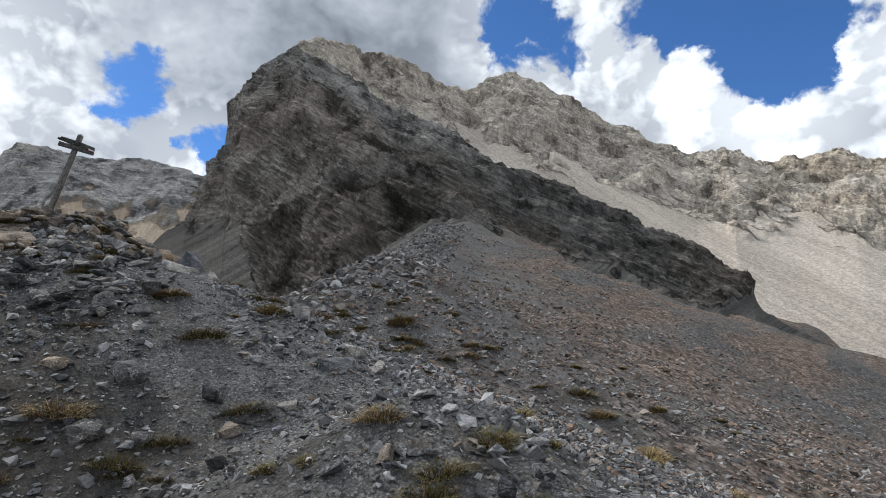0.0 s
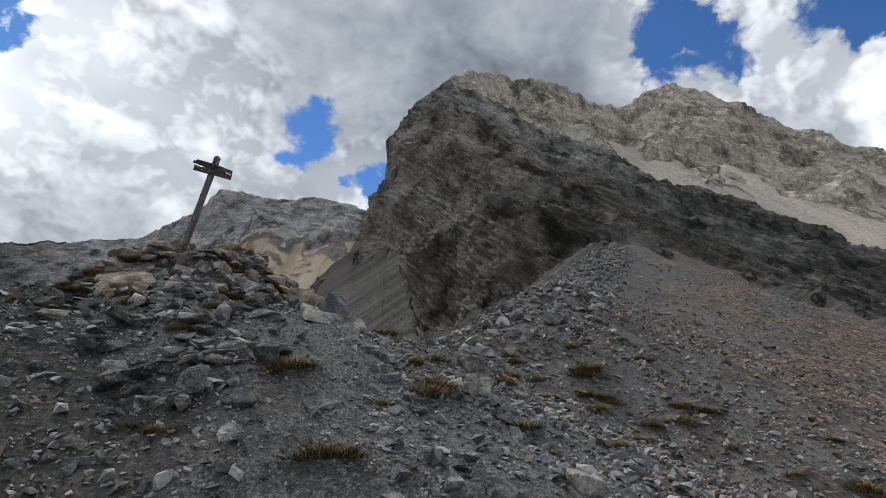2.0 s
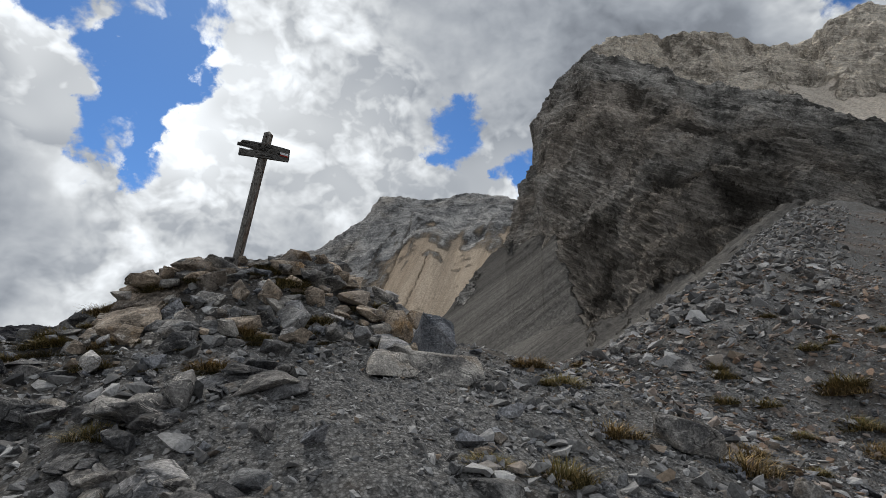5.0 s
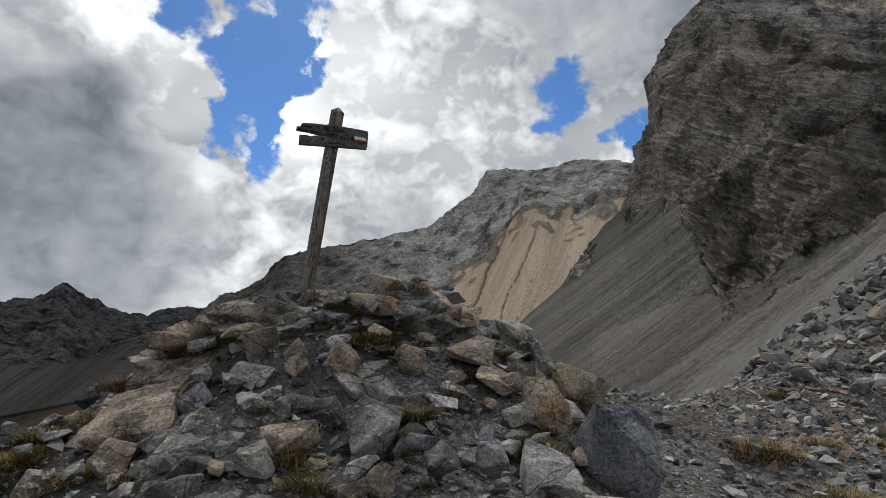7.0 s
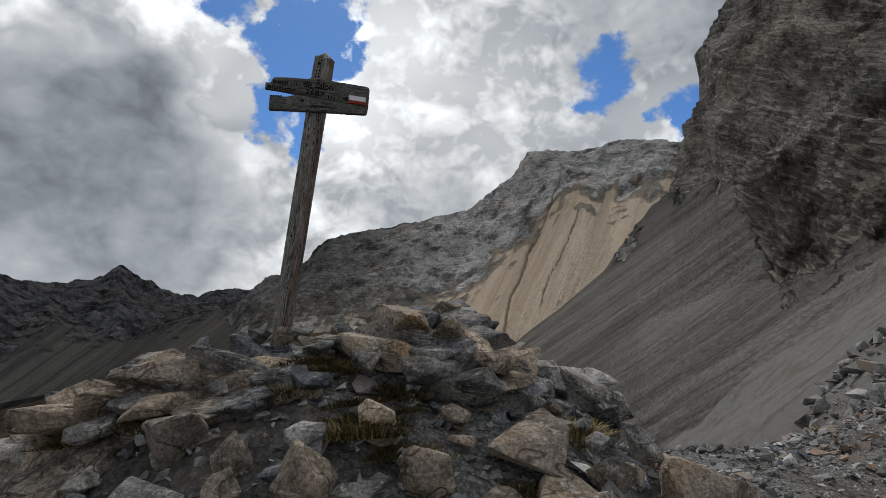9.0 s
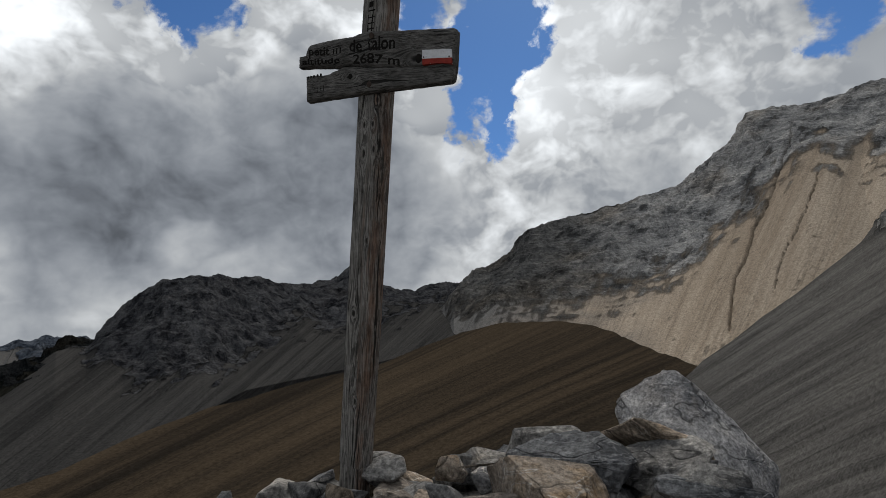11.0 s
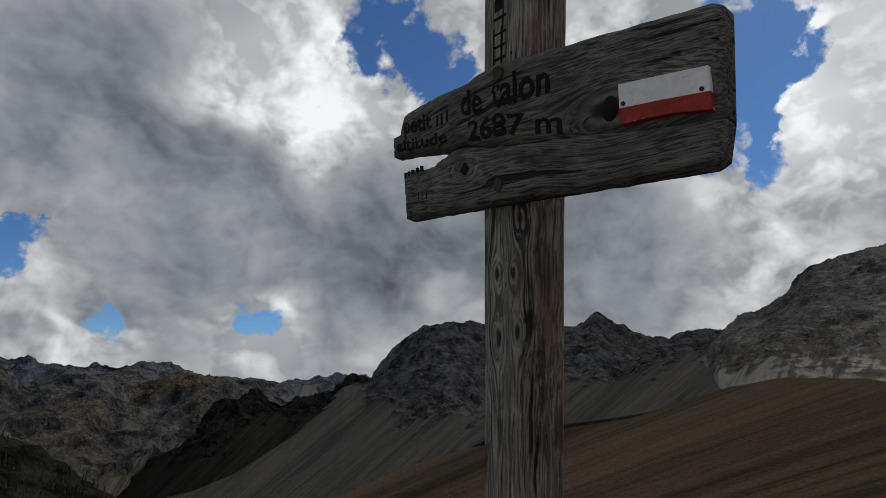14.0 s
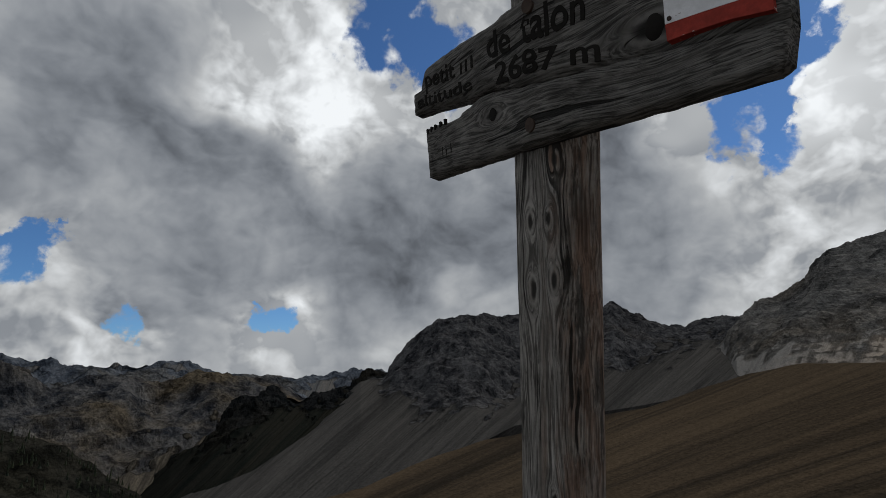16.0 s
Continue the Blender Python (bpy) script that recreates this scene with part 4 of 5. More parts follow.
def letters(text, high, start, end, parent, name, label, seed=0):
    """Words laid on the board as thin dark shapes that stand for carving, along the line from start to end, with the
    given height of the tall letters.
    """
    cu = bpy.data.curves.new(name, "FONT")
    cu.body, cu.size, cu.extrude, cu.offset, cu.resolution_u = text, 1.0, 0.02, 0.016, 4
    tmp = bpy.data.objects.new(name, cu)
    scene.collection.objects.link(tmp)
    me = bpy.data.meshes.new_from_object(tmp.evaluated_get(bpy.context.evaluated_depsgraph_get()))
    bpy.data.objects.remove(tmp)
    wide = max(v.co.x for v in me.vertices)
    tall = max(v.co.y for v in me.vertices)
    (u0, v0), (u1, v1) = start, end
    for v in me.vertices:
        s, h, d = v.co.x / wide, v.co.y / tall, v.co.z
        # cut by hand: no two letters quite alike
        wob = noise.noise(Vector((s * 9 + seed, h * 1.5, 0.3))) * 0.0030
        tilt = noise.noise(Vector((s * 4 + seed, 0.2, 7.0))) * 0.05
        v.co = Vector((u0 + (u1 - u0) * s + tilt * h * high, d * 0.03 - 0.0004, v0 + (v1 - v0) * s + h * high + wob))
    me.materials.append(M_CARVED)
    ob = new(name, on_board(me))
    ob.parent = parent
    return tagged(ob, label)


# the board: heights along it of the top edge, of both lips of the split and of the bottom edge
TOP_EDGE = [(-0.03, 0.141), (0.008, 0.142), (0.016, 0.162), (0.026, 0.170), (0.13, 0.167), (0.225, 0.160), (0.245, 0.163), (0.40, 0.158), (0.50, 0.1565), (0.57, 0.154), (0.581, 0.147)]
LIP_UP = [(-0.03, 0.109), (0.03, 0.104), (0.106, 0.092), (0.15, 0.085), (0.177, 0.084), (0.215, 0.0815), (0.275, 0.0630), (0.33, 0.055), (0.42, 0.050), (0.50, 0.043), (0.589, 0.036)]
LIP_DOWN = [(0.0, 0.077), (0.053, 0.074), (0.085, 0.068), (0.119, 0.068), (0.127, 0.072), (0.155, 0.073), (0.177, 0.078), (0.212, 0.0755), (0.275, 0.0625), (0.33, 0.055), (0.42, 0.050), (0.50, 0.043), (0.589, 0.036)]
LOW_EDGE = [(0.0, 0.001), (0.01, -0.001), (0.095, -0.003), (0.274, -0.009), (0.407, -0.008), (0.516, -0.006), (0.578, -0.005), (0.589, 0.002)]


def board_half(low, high, u0, u1, thick, lift=0.0):
    """One lip of the split board: a worn, warped plank between two edges."""
    bm = bmesh.new()
    cols, rows = 110, 12
    front, back = [], []
    for i in range(cols + 1):
        s = i / cols
        f, k = [], []
        for j in range(rows + 1):
            h = j / rows
            u = u0[0] * (1 - h) * (1 - s) + u0[1] * h * (1 - s) + (u1[0] * (1 - h) + u1[1] * h) * s
            lo, hi = np.interp(u, *zip(*low)), np.interp(u, *zip(*high))
            v = lo + (hi - lo) * h + 0.0012 * noise.noise(Vector((u * 45, h * 2, 1.0))) * (1 if j in (0, rows) else 0.3)
            edge = min(1.0, min(h, 1 - h) * rows * 0.5, min(s, 1 - s) * cols * 0.4)
            worn = 0.0045 * (1 - edge) ** 2 + 0.0016 * noise.fractal(Vector((u * 9, 2.0, v * 120)), 0.8, 2.1, 3)
            w = bend(u, v) + lift * max(0.0, 1 - u / 0.26)
            f.append(bm.verts.new((u, worn - w, v)))
            k.append(bm.verts.new((u, thick - w - 0.003 * (1 - edge), v)))
        front.append(f)
        back.append(k)
    for i in range(cols):
        for j in range(rows):
            bm.faces.new((front[i][j], front[i + 1][j], front[i + 1][j + 1], front[i][j + 1]))
            bm.faces.new((back[i][j], back[i][j + 1], back[i + 1][j + 1], back[i + 1][j]))
        for j in (0, rows):
            bm.faces.new((front[i][j], back[i][j], back[i + 1][j], front[i + 1][j]))
    for i in (0, cols):
        for j in range(rows):
            bm.faces.new((front[i][j], front[i][j + 1], back[i][j + 1], back[i][j]))
    bmesh.ops.recalc_face_normals(bm, faces=bm.faces)
    return bm


def post_bm():
    """A squared trunk, waney on one side, with long open checks and a hipped top."""
    bm = bmesh.new()
    rings, n, low, top = 230, 72, -0.25, 1.66
    prev = None
    for i in range(rings + 1):
        z = low + (top - low) * i / rings
        vs = []
        for j in range(n):
            a = 2 * math.pi * (j + 0.5) / n
            c, s = math.cos(a), math.sin(a)
            power = 7 if s < 0 or c < 0 else 4
            r = 1 / (abs(c) ** power + abs(s) ** power) ** (1 / power)
            x, y = 0.049 * r * c, 0.040 * r * s
            q = Vector((c * 2.1, s * 2.1, z * 1.5))
            k = 1 + 0.030 * noise.noise(q) + 0.018 * noise.noise(Vector((c * 3, s * 3, z * 9)))
            # grain and checks run the length of it
            k += 0.020 * noise.fractal(Vector((c * 9, s * 9, z * 1.1)), 0.9, 2.1, 3)
            k -= 0.055 * max(0.0, noise.noise(Vector((c * 6.5 + 4, s * 6.5, z * 0.8))) - 0.35)
            for ka, kc, kr in POST_KNOTS:
                if s < 0.3:
                    d = math.hypot((z - ka) * 0.8, x - kc) / kr
                    k += 0.045 * math.exp(-(d * 0.8) ** 2) - 0.06 * math.exp(-(d * 2.2) ** 2)
            if z < 0.10:
                k *= 0.93
            flat_top = 1.622 + 0.038 * max(0.0, 1 - max(abs(x) / 0.049, abs(y) / 0.040))
            vs.append(bm.verts.new((x * k, 0.030 + y * k, min(z, flat_top))))
        if prev:
            for j in range(n):
                bm.faces.new((prev[j], prev[(j + 1) % n], vs[(j + 1) % n], vs[j]))
        else:
            bm.faces.new(list(reversed(vs)))
        prev = vs
    crown = bm.verts.new((0.0, 0.030, 1.662))
    for j in range(n):
        bm.faces.new((prev[j], prev[(j + 1) % n], crown))
    return bm


def signpost():
    root = tagged(new("signpost"), "leaning weathered wooden signpost with a split board standing in a cairn", "signpost")
    # it leans aside and towards the path
    root.matrix_basis = Matrix(((0.9738, 0.0918, 0.208, -0.0821), (-0.0546, 0.9825, -0.178, 0.2728), (-0.2207, 0.1619, 0.9618, -0.0084), (0, 0, 0, 1)))
    part("post", post_bm(), M_POST, root, "silver-grey squared post with brown streaks and knots", smooth=True)
    board = new("board")
    board.parent = root
    board.matrix_basis = Matrix(((0.9975, 0.0222, -0.0673, -0.28), (0.0, 0.9497, 0.3133, -0.027), (0.0709, -0.3125, 0.9473, 1.31), (0, 0, 0, 1)))
    up = part("upper_board", board_half(LIP_UP, TOP_EDGE, (-0.030, -0.026), (0.589, 0.579), 0.024), M_BOARD, board, "dark grey grained board half with carved words", smooth=True)
    low = part("lower_board", board_half(LOW_EDGE, LIP_DOWN, (0.003, 0.004), (0.587, 0.589), 0.024), M_BOARD, board, "dark grey grained board half below its split", smooth=True)
    # knots, bolts, way mark
    bm = bmesh.new()
    bmesh.ops.create_uvsphere(bm, u_segments=20, v_segments=10, radius=1)
    bmesh.ops.transform(bm, matrix=Matrix.Translation((0.468, 0.0035, 0.072)) @ Matrix.Diagonal((0.013, 0.005, 0.018, 1)), verts=bm.verts)
    part("knot", on_board(bm), M_CARVED, up, "black knot", smooth=True)
    part("bolt", on_board(disc(0.297, 0.009, 0.0085, -0.003, 0.006)), M_IRON, low, "rusted bolt head")
    part("bolt", on_board(disc(0.306, 0.146, 0.0085, -0.003, 0.006)), M_IRON, up, "rusted bolt head")
    part("knot", on_board(disc(0.215, 0.044, 0.0085, -0.0006, 0.006, 20)), M_CARVED, low, "small dark knot")
    mark = [(0.480, 0.0915), (0.4825, 0.0655), (0.53, 0.0640), (0.577, 0.0615), (0.573, 0.0870), (0.53, 0.0893)]
    part("white_mark", on_board(plate(mark, -0.0040, 0.004)), M_WHITE, up, "white half of a painted metal way mark")
    mark = [(0.4827, 0.0652), (0.485, 0.0480), (0.512, 0.0488), (0.545, 0.0478), (0.580, 0.0430), (0.577, 0.0612), (0.53, 0.0637)]
    part("red_mark", on_board(plate(mark, -0.0040, 0.004)), M_RED, up, "red half of a painted metal way mark")
    for u, v in ((0.487, 0.0695), (0.569, 0.0650)):
        part("screw", on_board(disc(u, v, 0.0022, -0.0052, 0.002, 10)), M_IRON, up)
    letters("petit", 0.022, (0.022, 0.137), (0.122, 0.123), up, "carved_word", "carved word", 1)
    for u in (0.138, 0.152, 0.168):
        part("carved_stroke", on_board(plate([(u, 0.121), (u + 0.005, 0.120), (u + 0.007, 0.136), (u + 0.002, 0.136)], -0.001, 0.003)), M_CARVED, up)
    letters("de", 0.033, (0.211, 0.118), (0.266, 0.109), up, "carved_word", "carved word", 2)
    letters("talon", 0.038, (0.291, 0.107), (0.386, 0.105), up, "carved_word", "carved word", 3)
    letters("altitude", 0.018, (-0.010, 0.114), (0.168, 0.091), up, "carved_word", "carved word", 4)
    letters("2687 m", 0.027, (0.228, 0.080), (0.405, 0.056), up, "carved_number", "carved height in metres", 5)
    for u in (0.014, 0.028, 0.042, 0.060, 0.076):
        part("carved_stroke", on_board(plate([(u, 0.066), (u + 0.005, 0.066), (u + 0.006, 0.0735), (u, 0.0735)], -0.001, 0.003)), M_CARVED, low)
    for u in (0.062, 0.074, 0.090):
        part("carved_stroke", on_board(plate([(u, 0.020), (u + 0.002, 0.020), (u + 0.003, 0.035), (u + 0.001, 0.035)], -0.0006, 0.003)), M_CARVED, low)
    # carved emblem on the head of the post: plain shapes
    for x0, z0, x1, z1 in ((-0.034, 1.565, 0.010, 1.569), (-0.034, 1.602, 0.010, 1.606), (-0.034, 1.565, -0.030, 1.606), (0.006, 1.565, 0.010, 1.606), (-0.021, 1.577, -0.005, 1.594),
                           (-0.036, 1.545, 0.012, 1.548), (-0.036, 1.528, 0.012, 1.531), (-0.036, 1.511, 0.016, 1.515), (-0.024, 1.505, -0.021, 1.555), (-0.008, 1.505, -0.005, 1.555)):
        part("carving", plate([(x0 + 0.002, z0), (x1 + 0.002, z0 + 0.003), (x1 + 0.002, z1 + 0.003), (x0 + 0.002, z1)], -0.0105, 0.004), M_CARVED, root)
    return root


signpost()


# ---- rocks ----
def rock_bm(seed, dims, points=15, cuts=2, wob=0.05):
    """An angular broken stone: the hull of a few points, its faces slightly pitted."""
    rnd = random.Random(seed)
    bm = bmesh.new()
    while len(bm.verts) < points:
        p = Vector((rnd.uniform(-1, 1), rnd.uniform(-1, 1), rnd.uniform(-1, 1)))
        if 0.55 < p.length < 1.25:
            bm.verts.new(p)
    hull = bmesh.ops.convex_hull(bm, input=bm.verts)
    bmesh.ops.delete(bm, geom=[v for v in hull["geom_interior"] if isinstance(v, bmesh.types.BMVert)], context="VERTS")
    bmesh.ops.bevel(bm, geom=list(bm.edges), offset=0.05, segments=1, affect="EDGES")
    bmesh.ops.triangulate(bm, faces=[f for f in bm.faces if len(f.verts) > 4])
    bmesh.ops.subdivide_edges(bm, edges=list(bm.edges), cuts=cuts, use_grid_fill=True)
    bmesh.ops.triangulate(bm, faces=bm.faces)
    off = rnd.uniform(0, 50)
    for v in bm.verts:
        q = v.co * 1.7 + Vector((off, 0, 0))
        v.co *= 1 + wob * (noise.fractal(q, 0.7, 2.1, 5) + 0.5 * noise.noise(q * 6))
        v.co = Vector((v.co.x * dims[0], v.co.y * dims[1], v.co.z * dims[2]))
    return bm


def rock_mesh(seed, dims, mat):
    bm = rock_bm(seed + 3, dims)
    me = bpy.data.meshes.new("rock")
    bm.to_mesh(me)
    bm.free()
    me.materials.append(mat)
    return me


SHAPES = {"block": (0.62, 0.55, 0.46), "slab": (0.72, 0.56, 0.24), "wedge": (0.75, 0.42, 0.36)}
ROCKS = {(s, m.name, k): rock_mesh(hash_, d, m) for hash_, (s, m, k, d) in enumerate((s, m, k, d) for s, d in SHAPES.items() for m in (M_STONE, M_TAN, M_PALE, M_SHALE) for k in range(4))}
WORDS = {"grey_stone": "grey", "tan_stone": "tan", "pale_stone": "pale grey", "dark_stone": "dark grey"}


def rock(x, y, size, kind="block", mat=M_STONE, sink=0.3, tilt=14, rnd=random, group="", lift=0.0, where="lying on the ridge", level=None):
    me = ROCKS[kind, mat.name, rnd.randrange(4)]
    ob = new("rock", me)
    z = ground_z(x, y)
    half = SHAPES[kind][2] * size / 1.35
    k = size / 1.35
    # lie with the slope
    gx, gy = (ground_z(x + 0.15, y) - ground_z(x - 0.15, y)) / 0.3, (ground_z(x, y + 0.15) - ground_z(x, y - 0.15)) / 0.3
    lean = Vector((-gx, -gy, 1)).normalized().to_track_quat("Z", "Y").to_matrix().to_4x4()
    turn, tx, ty = rnd.choice((0, 180)) + rnd.uniform(-40, 40), rnd.uniform(-tilt, tilt), rnd.uniform(-tilt, tilt)
    s = [k * rnd.uniform(0.85, 1.15) for _ in range(3)]
    ob.matrix_basis = Matrix.Translation((x, y, z + half * (0.75 - sink * 1.6) + lift if level is None else level)) @ lean @ pose(0, 0, 0, tx, ty, turn) @ Matrix.Diagonal((*s, 1))
    shape = {"block": "angular block", "slab": "flat slab", "wedge": "sharp-edged wedge"}[kind]
    return tagged(ob, f"{WORDS[mat.name]} broken limestone {shape} {where}", "rock", group)


# bedrock: masses of cracked rock made of many fitted pieces
def piece_mesh(name, seed, dims, mat, points, cuts, crack):
    bm = rock_bm(seed, dims, points, cuts, 0.06)
    for v in bm.verts:
        p = v.co / max(dims)
        v.co += v.co.normalized() * max(dims) * crack * (noise.ridged_multi_fractal(p * 3.0 + Vector((seed, 0, 0)), 0.9, 2.2, 6, 1.0, 2.0) - 1.2)
    me = bpy.data.meshes.new(name)
    bm.to_mesh(me)
    bm.free()
    me.materials.append(mat)
    return me


def outcrop(name, x, y, z, dims, turn, seed, mats, label, count=16, tip=(0, 0), size=0.46, flat_=0.8):
    root = tagged(new(name), label, "rock")
    root.matrix_basis = pose(x, y, z, tip[0], tip[1], turn)
    rnd = random.Random(seed)
    core = new("core", piece_mesh("core", seed, tuple(d * 0.70 for d in dims), mats[0], 30, 7, 0.10))
    core.parent = root
    made = 0
    while made < count:
        a, b = rnd.uniform(0, 2 * math.pi), rnd.uniform(-0.15, 1)
        h = math.sqrt(max(0, 1 - b * b))
        s = size * rnd.uniform(0.6, 1.25)
        ob = new("rock_piece", piece_mesh("rock_piece", seed * 50 + made, (s * rnd.uniform(0.5, 0.8), s * rnd.uniform(0.4, 0.65), s * rnd.uniform(0.35, 0.6) * flat_), rnd.choice(mats), 12, 3, 0.035))
        ob.parent = root
        ob.matrix_basis = pose(dims[0] * 0.74 * h * math.cos(a), dims[1] * 0.74 * h * math.sin(a), dims[2] * 0.70 * b, rnd.uniform(-15, 15), rnd.uniform(-15, 15), rnd.uniform(-30, 30))
        made += 1
    return root


def boulder(name, x, y, z, dims, turn, seed, mat, label, points=16, tip=(0, 0), crack=0.025):
    ob = new(name, piece_mesh(name, seed, dims, mat, points, 6, crack))
    ob.matrix_basis = pose(x, y, z, tip[0], tip[1], turn)
    return tagged(ob, label, "rock")


outcrop("rock_outcrop", -0.30, -0.22, -0.42, (0.82, 0.52, 0.46), 12, 3, (M_TAN, M_TAN, M_STONE), "lichen-spotted brown-grey outcrop below the signpost", 44, (6, -4), 0.32, 0.65)
outcrop("rock_outcrop", 0.62, 0.45, -0.20, (0.85, 0.62, 0.44), -20, 8, (M_STONE, M_TAN, M_STONE), "grey and tan fissured outcrop beside the signpost", 44, (0, 0), 0.32, 0.65)
outcrop("rock_outcrop", 0.06, 0.22, -0.26, (0.62, 0.46, 0.36), 20, 31, (M_STONE, M_TAN, M_STONE), "grey lichen-spotted bedrock round the foot of the post", 26, (0, 0), 0.30, 0.65)
outcrop("rock_outcrop", -0.78, 0.18, -0.62, (0.60, 0.44, 0.42), -15, 37, (M_STONE, M_TAN, M_STONE), "cracked grey bedrock shoulder under the cairn", 26, (0, -8), 0.34, 0.7)
outcrop("rock_outcrop", 1.45, 0.66, -0.54, (0.58, 0.46, 0.42), 35, 23, (M_STONE, M_STONE, M_PALE), "grey bedrock shoulder with broken scree", 20, (6, 12), 0.36)
boulder("boulder", 1.02, 1.45, 0.06, (0.40, 0.34, 0.52), 30, 12, M_PALE, "pale blue-grey pointed boulder at the back of the cairn", 16, (10, 14), 0.04)
boulder("boulder", 1.97, -1.22, -0.98, (0.36, 0.22, 0.34), -38, 17, M_PALE, "large grey tilted boulder beside the trail", 12, (-25, 22), 0.015)
slab = tagged(new("rock_slab"), "smooth brown-grey cracked slab leaning on the cairn", "rock")
slab.matrix_basis = pose(-0.76, -0.62, -0.66, 38, -8, -14) @ Matrix.Diagonal((0.74, 0.62, 0.8, 1))
for i, (sy, w, l) in enumerate(((0.62, 0.42, 0.30), (0.20, 0.48, 0.27), (-0.20, 0.50, 0.27), (-0.64, 0.46, 0.32))):
    bm = bmesh.new()
    bmesh.ops.create_cube(bm, size=1.0)
    bmesh.ops.transform(bm, matrix=Matrix.Translation((0.04 * (i % 2), sy, 0)) @ Matrix.Rotation(0.12 * (-1) ** i, 4, "Z") @ Matrix.Diagonal((w * 1.7, l * 1.46, 0.26, 1)), verts=bm.verts)
    bmesh.ops.bevel(bm, geom=list(bm.edges), offset=0.03, segments=2, affect="EDGES")
    bmesh.ops.subdivide_edges(bm, edges=list(bm.edges), cuts=7, use_grid_fill=True)
    bmesh.ops.triangulate(bm, faces=bm.faces)
    for v in bm.verts:
        q = v.co * 2.4 + Vector((i * 9, 3, 0))
        v.co += Vector((0.05 * noise.noise(q + Vector((5, 0, 0))), 0.035 * noise.noise(q + Vector((0, 5, 0))), 0.03 * noise.fractal(q * 1.5, 0.7, 2.1, 5)))
    part("slab_piece", bm, M_TAN, slab)

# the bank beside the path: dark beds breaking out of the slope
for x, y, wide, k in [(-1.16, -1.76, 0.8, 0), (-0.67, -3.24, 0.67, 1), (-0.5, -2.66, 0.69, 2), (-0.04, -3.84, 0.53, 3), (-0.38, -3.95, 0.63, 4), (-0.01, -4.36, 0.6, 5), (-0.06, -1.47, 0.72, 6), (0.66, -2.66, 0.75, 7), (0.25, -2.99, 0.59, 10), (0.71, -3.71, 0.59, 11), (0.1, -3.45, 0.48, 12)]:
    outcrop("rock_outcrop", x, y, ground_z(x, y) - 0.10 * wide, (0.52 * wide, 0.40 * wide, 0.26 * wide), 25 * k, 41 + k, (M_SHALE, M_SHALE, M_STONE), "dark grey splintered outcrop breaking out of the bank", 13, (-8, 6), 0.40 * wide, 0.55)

rng = random.Random(5)
# stones set by hand: x, y, size, shape, stone
B, S, W = "block", "slab", "wedge"
SET_PILE = [
    (1.59, -1.37, 0.48, S, 2), (1.94, -0.37, 0.30, B, 2), (1.14, -0.94, 0.24, S, 2), (0.80, -1.43, 0.39, B, 0), (1.14, -1.64, 0.22, B, 0), (0.53, -1.30, 0.25, B, 0), (0.27, -1.21, 0.16, B, 0), (-0.04, -0.90, 0.25, S, 0),
    (0.56, -0.96, 0.25, W, 0), (0.76, -0.94, 0.28, B, 2), (0.14, -1.60, 0.18, B, 0), (0.32, -1.77, 0.20, B, 0), (0.32, -1.63, 0.15, B, 0), (0.38, -1.43, 0.30, S, 1), (-0.31, -1.07, 0.20, B, 2), (-0.15, -0.99, 0.18, B, 0),
    (1.29, -0.25, 0.46, S, 1), (1.44, -0.48, 0.37, S, 1), (1.20, -0.73, 0.24, S, 1), (1.85, 0.30, 0.29, B, 0), (1.01, -1.34, 0.18, W, 2), (0.77, -1.69, 0.20, S, 2), (0.88, -1.80, 0.19, B, 1), (1.69, -1.52, 0.29, S, 0),
    (0.12, -1.71, 0.10, B, 1), (1.26, -1.24, 0.09, W, 1), (1.41, -0.98, 0.10, B, 2), (0.88, -0.64, 0.25, B, 1), (0.66, -0.48, 0.23, B, 1), (0.47, -0.82, 0.28, B, 1), (0.24, -0.89, 0.20, B, 1), (0.09, -1.15, 0.16, W, 0),
    (0.07, -1.31, 0.10, B, 1), (-0.68, -1.49, 0.12, B, 2), (-1.22, -1.13, 0.12, B, 2), (-1.32, -0.46, 0.23, B, 0), (-1.20, -0.94, 0.23, S, 0),
]
SET_TRAIL = [
    (0.41, -3.67, 0.28, S, 2), (0.72, -4.03, 0.39, B, 3), (2.01, -1.75, 0.60, S, 0), (1.76, -4.31, 0.24, S, 2), (2.11, -4.16, 0.14, B, 2), (2.17, -4.51, 0.18, W, 2), (2.83, -4.05, 0.40, B, 0), (3.75, -3.44, 0.25, B, 0),
    (3.81, -3.70, 0.19, B, 0), (2.77, -4.65, 0.27, S, 0), (1.83, -4.62, 0.18, S, 0), (4.15, -4.15, 0.19, B, 2), (1.92, -3.71, 0.29, S, 0), (1.54, -2.07, 0.44, S, 0), (1.97, -3.28, 0.14, W, 1), (0.85, -3.38, 0.19, B, 3),
    (0.17, -3.33, 0.21, W, 3), (0.09, -4.35, 0.36, B, 3), (0.38, -4.47, 0.24, B, 3), (0.41, -4.64, 0.31, S, 3), (-0.04, -3.83, 0.28, S, 3), (-0.50, -3.80, 0.24, B, 3), (-0.52, -2.12, 0.26, B, 2), (-0.14, -2.97, 0.15, B, 3),
    (-0.65, -1.04, 0.59, S, 1), (3.77, -2.28, 0.50, B, 0), (0.27, -3.93, 0.18, B, 3), (-0.16, -4.32, 0.13, B, 3),
]
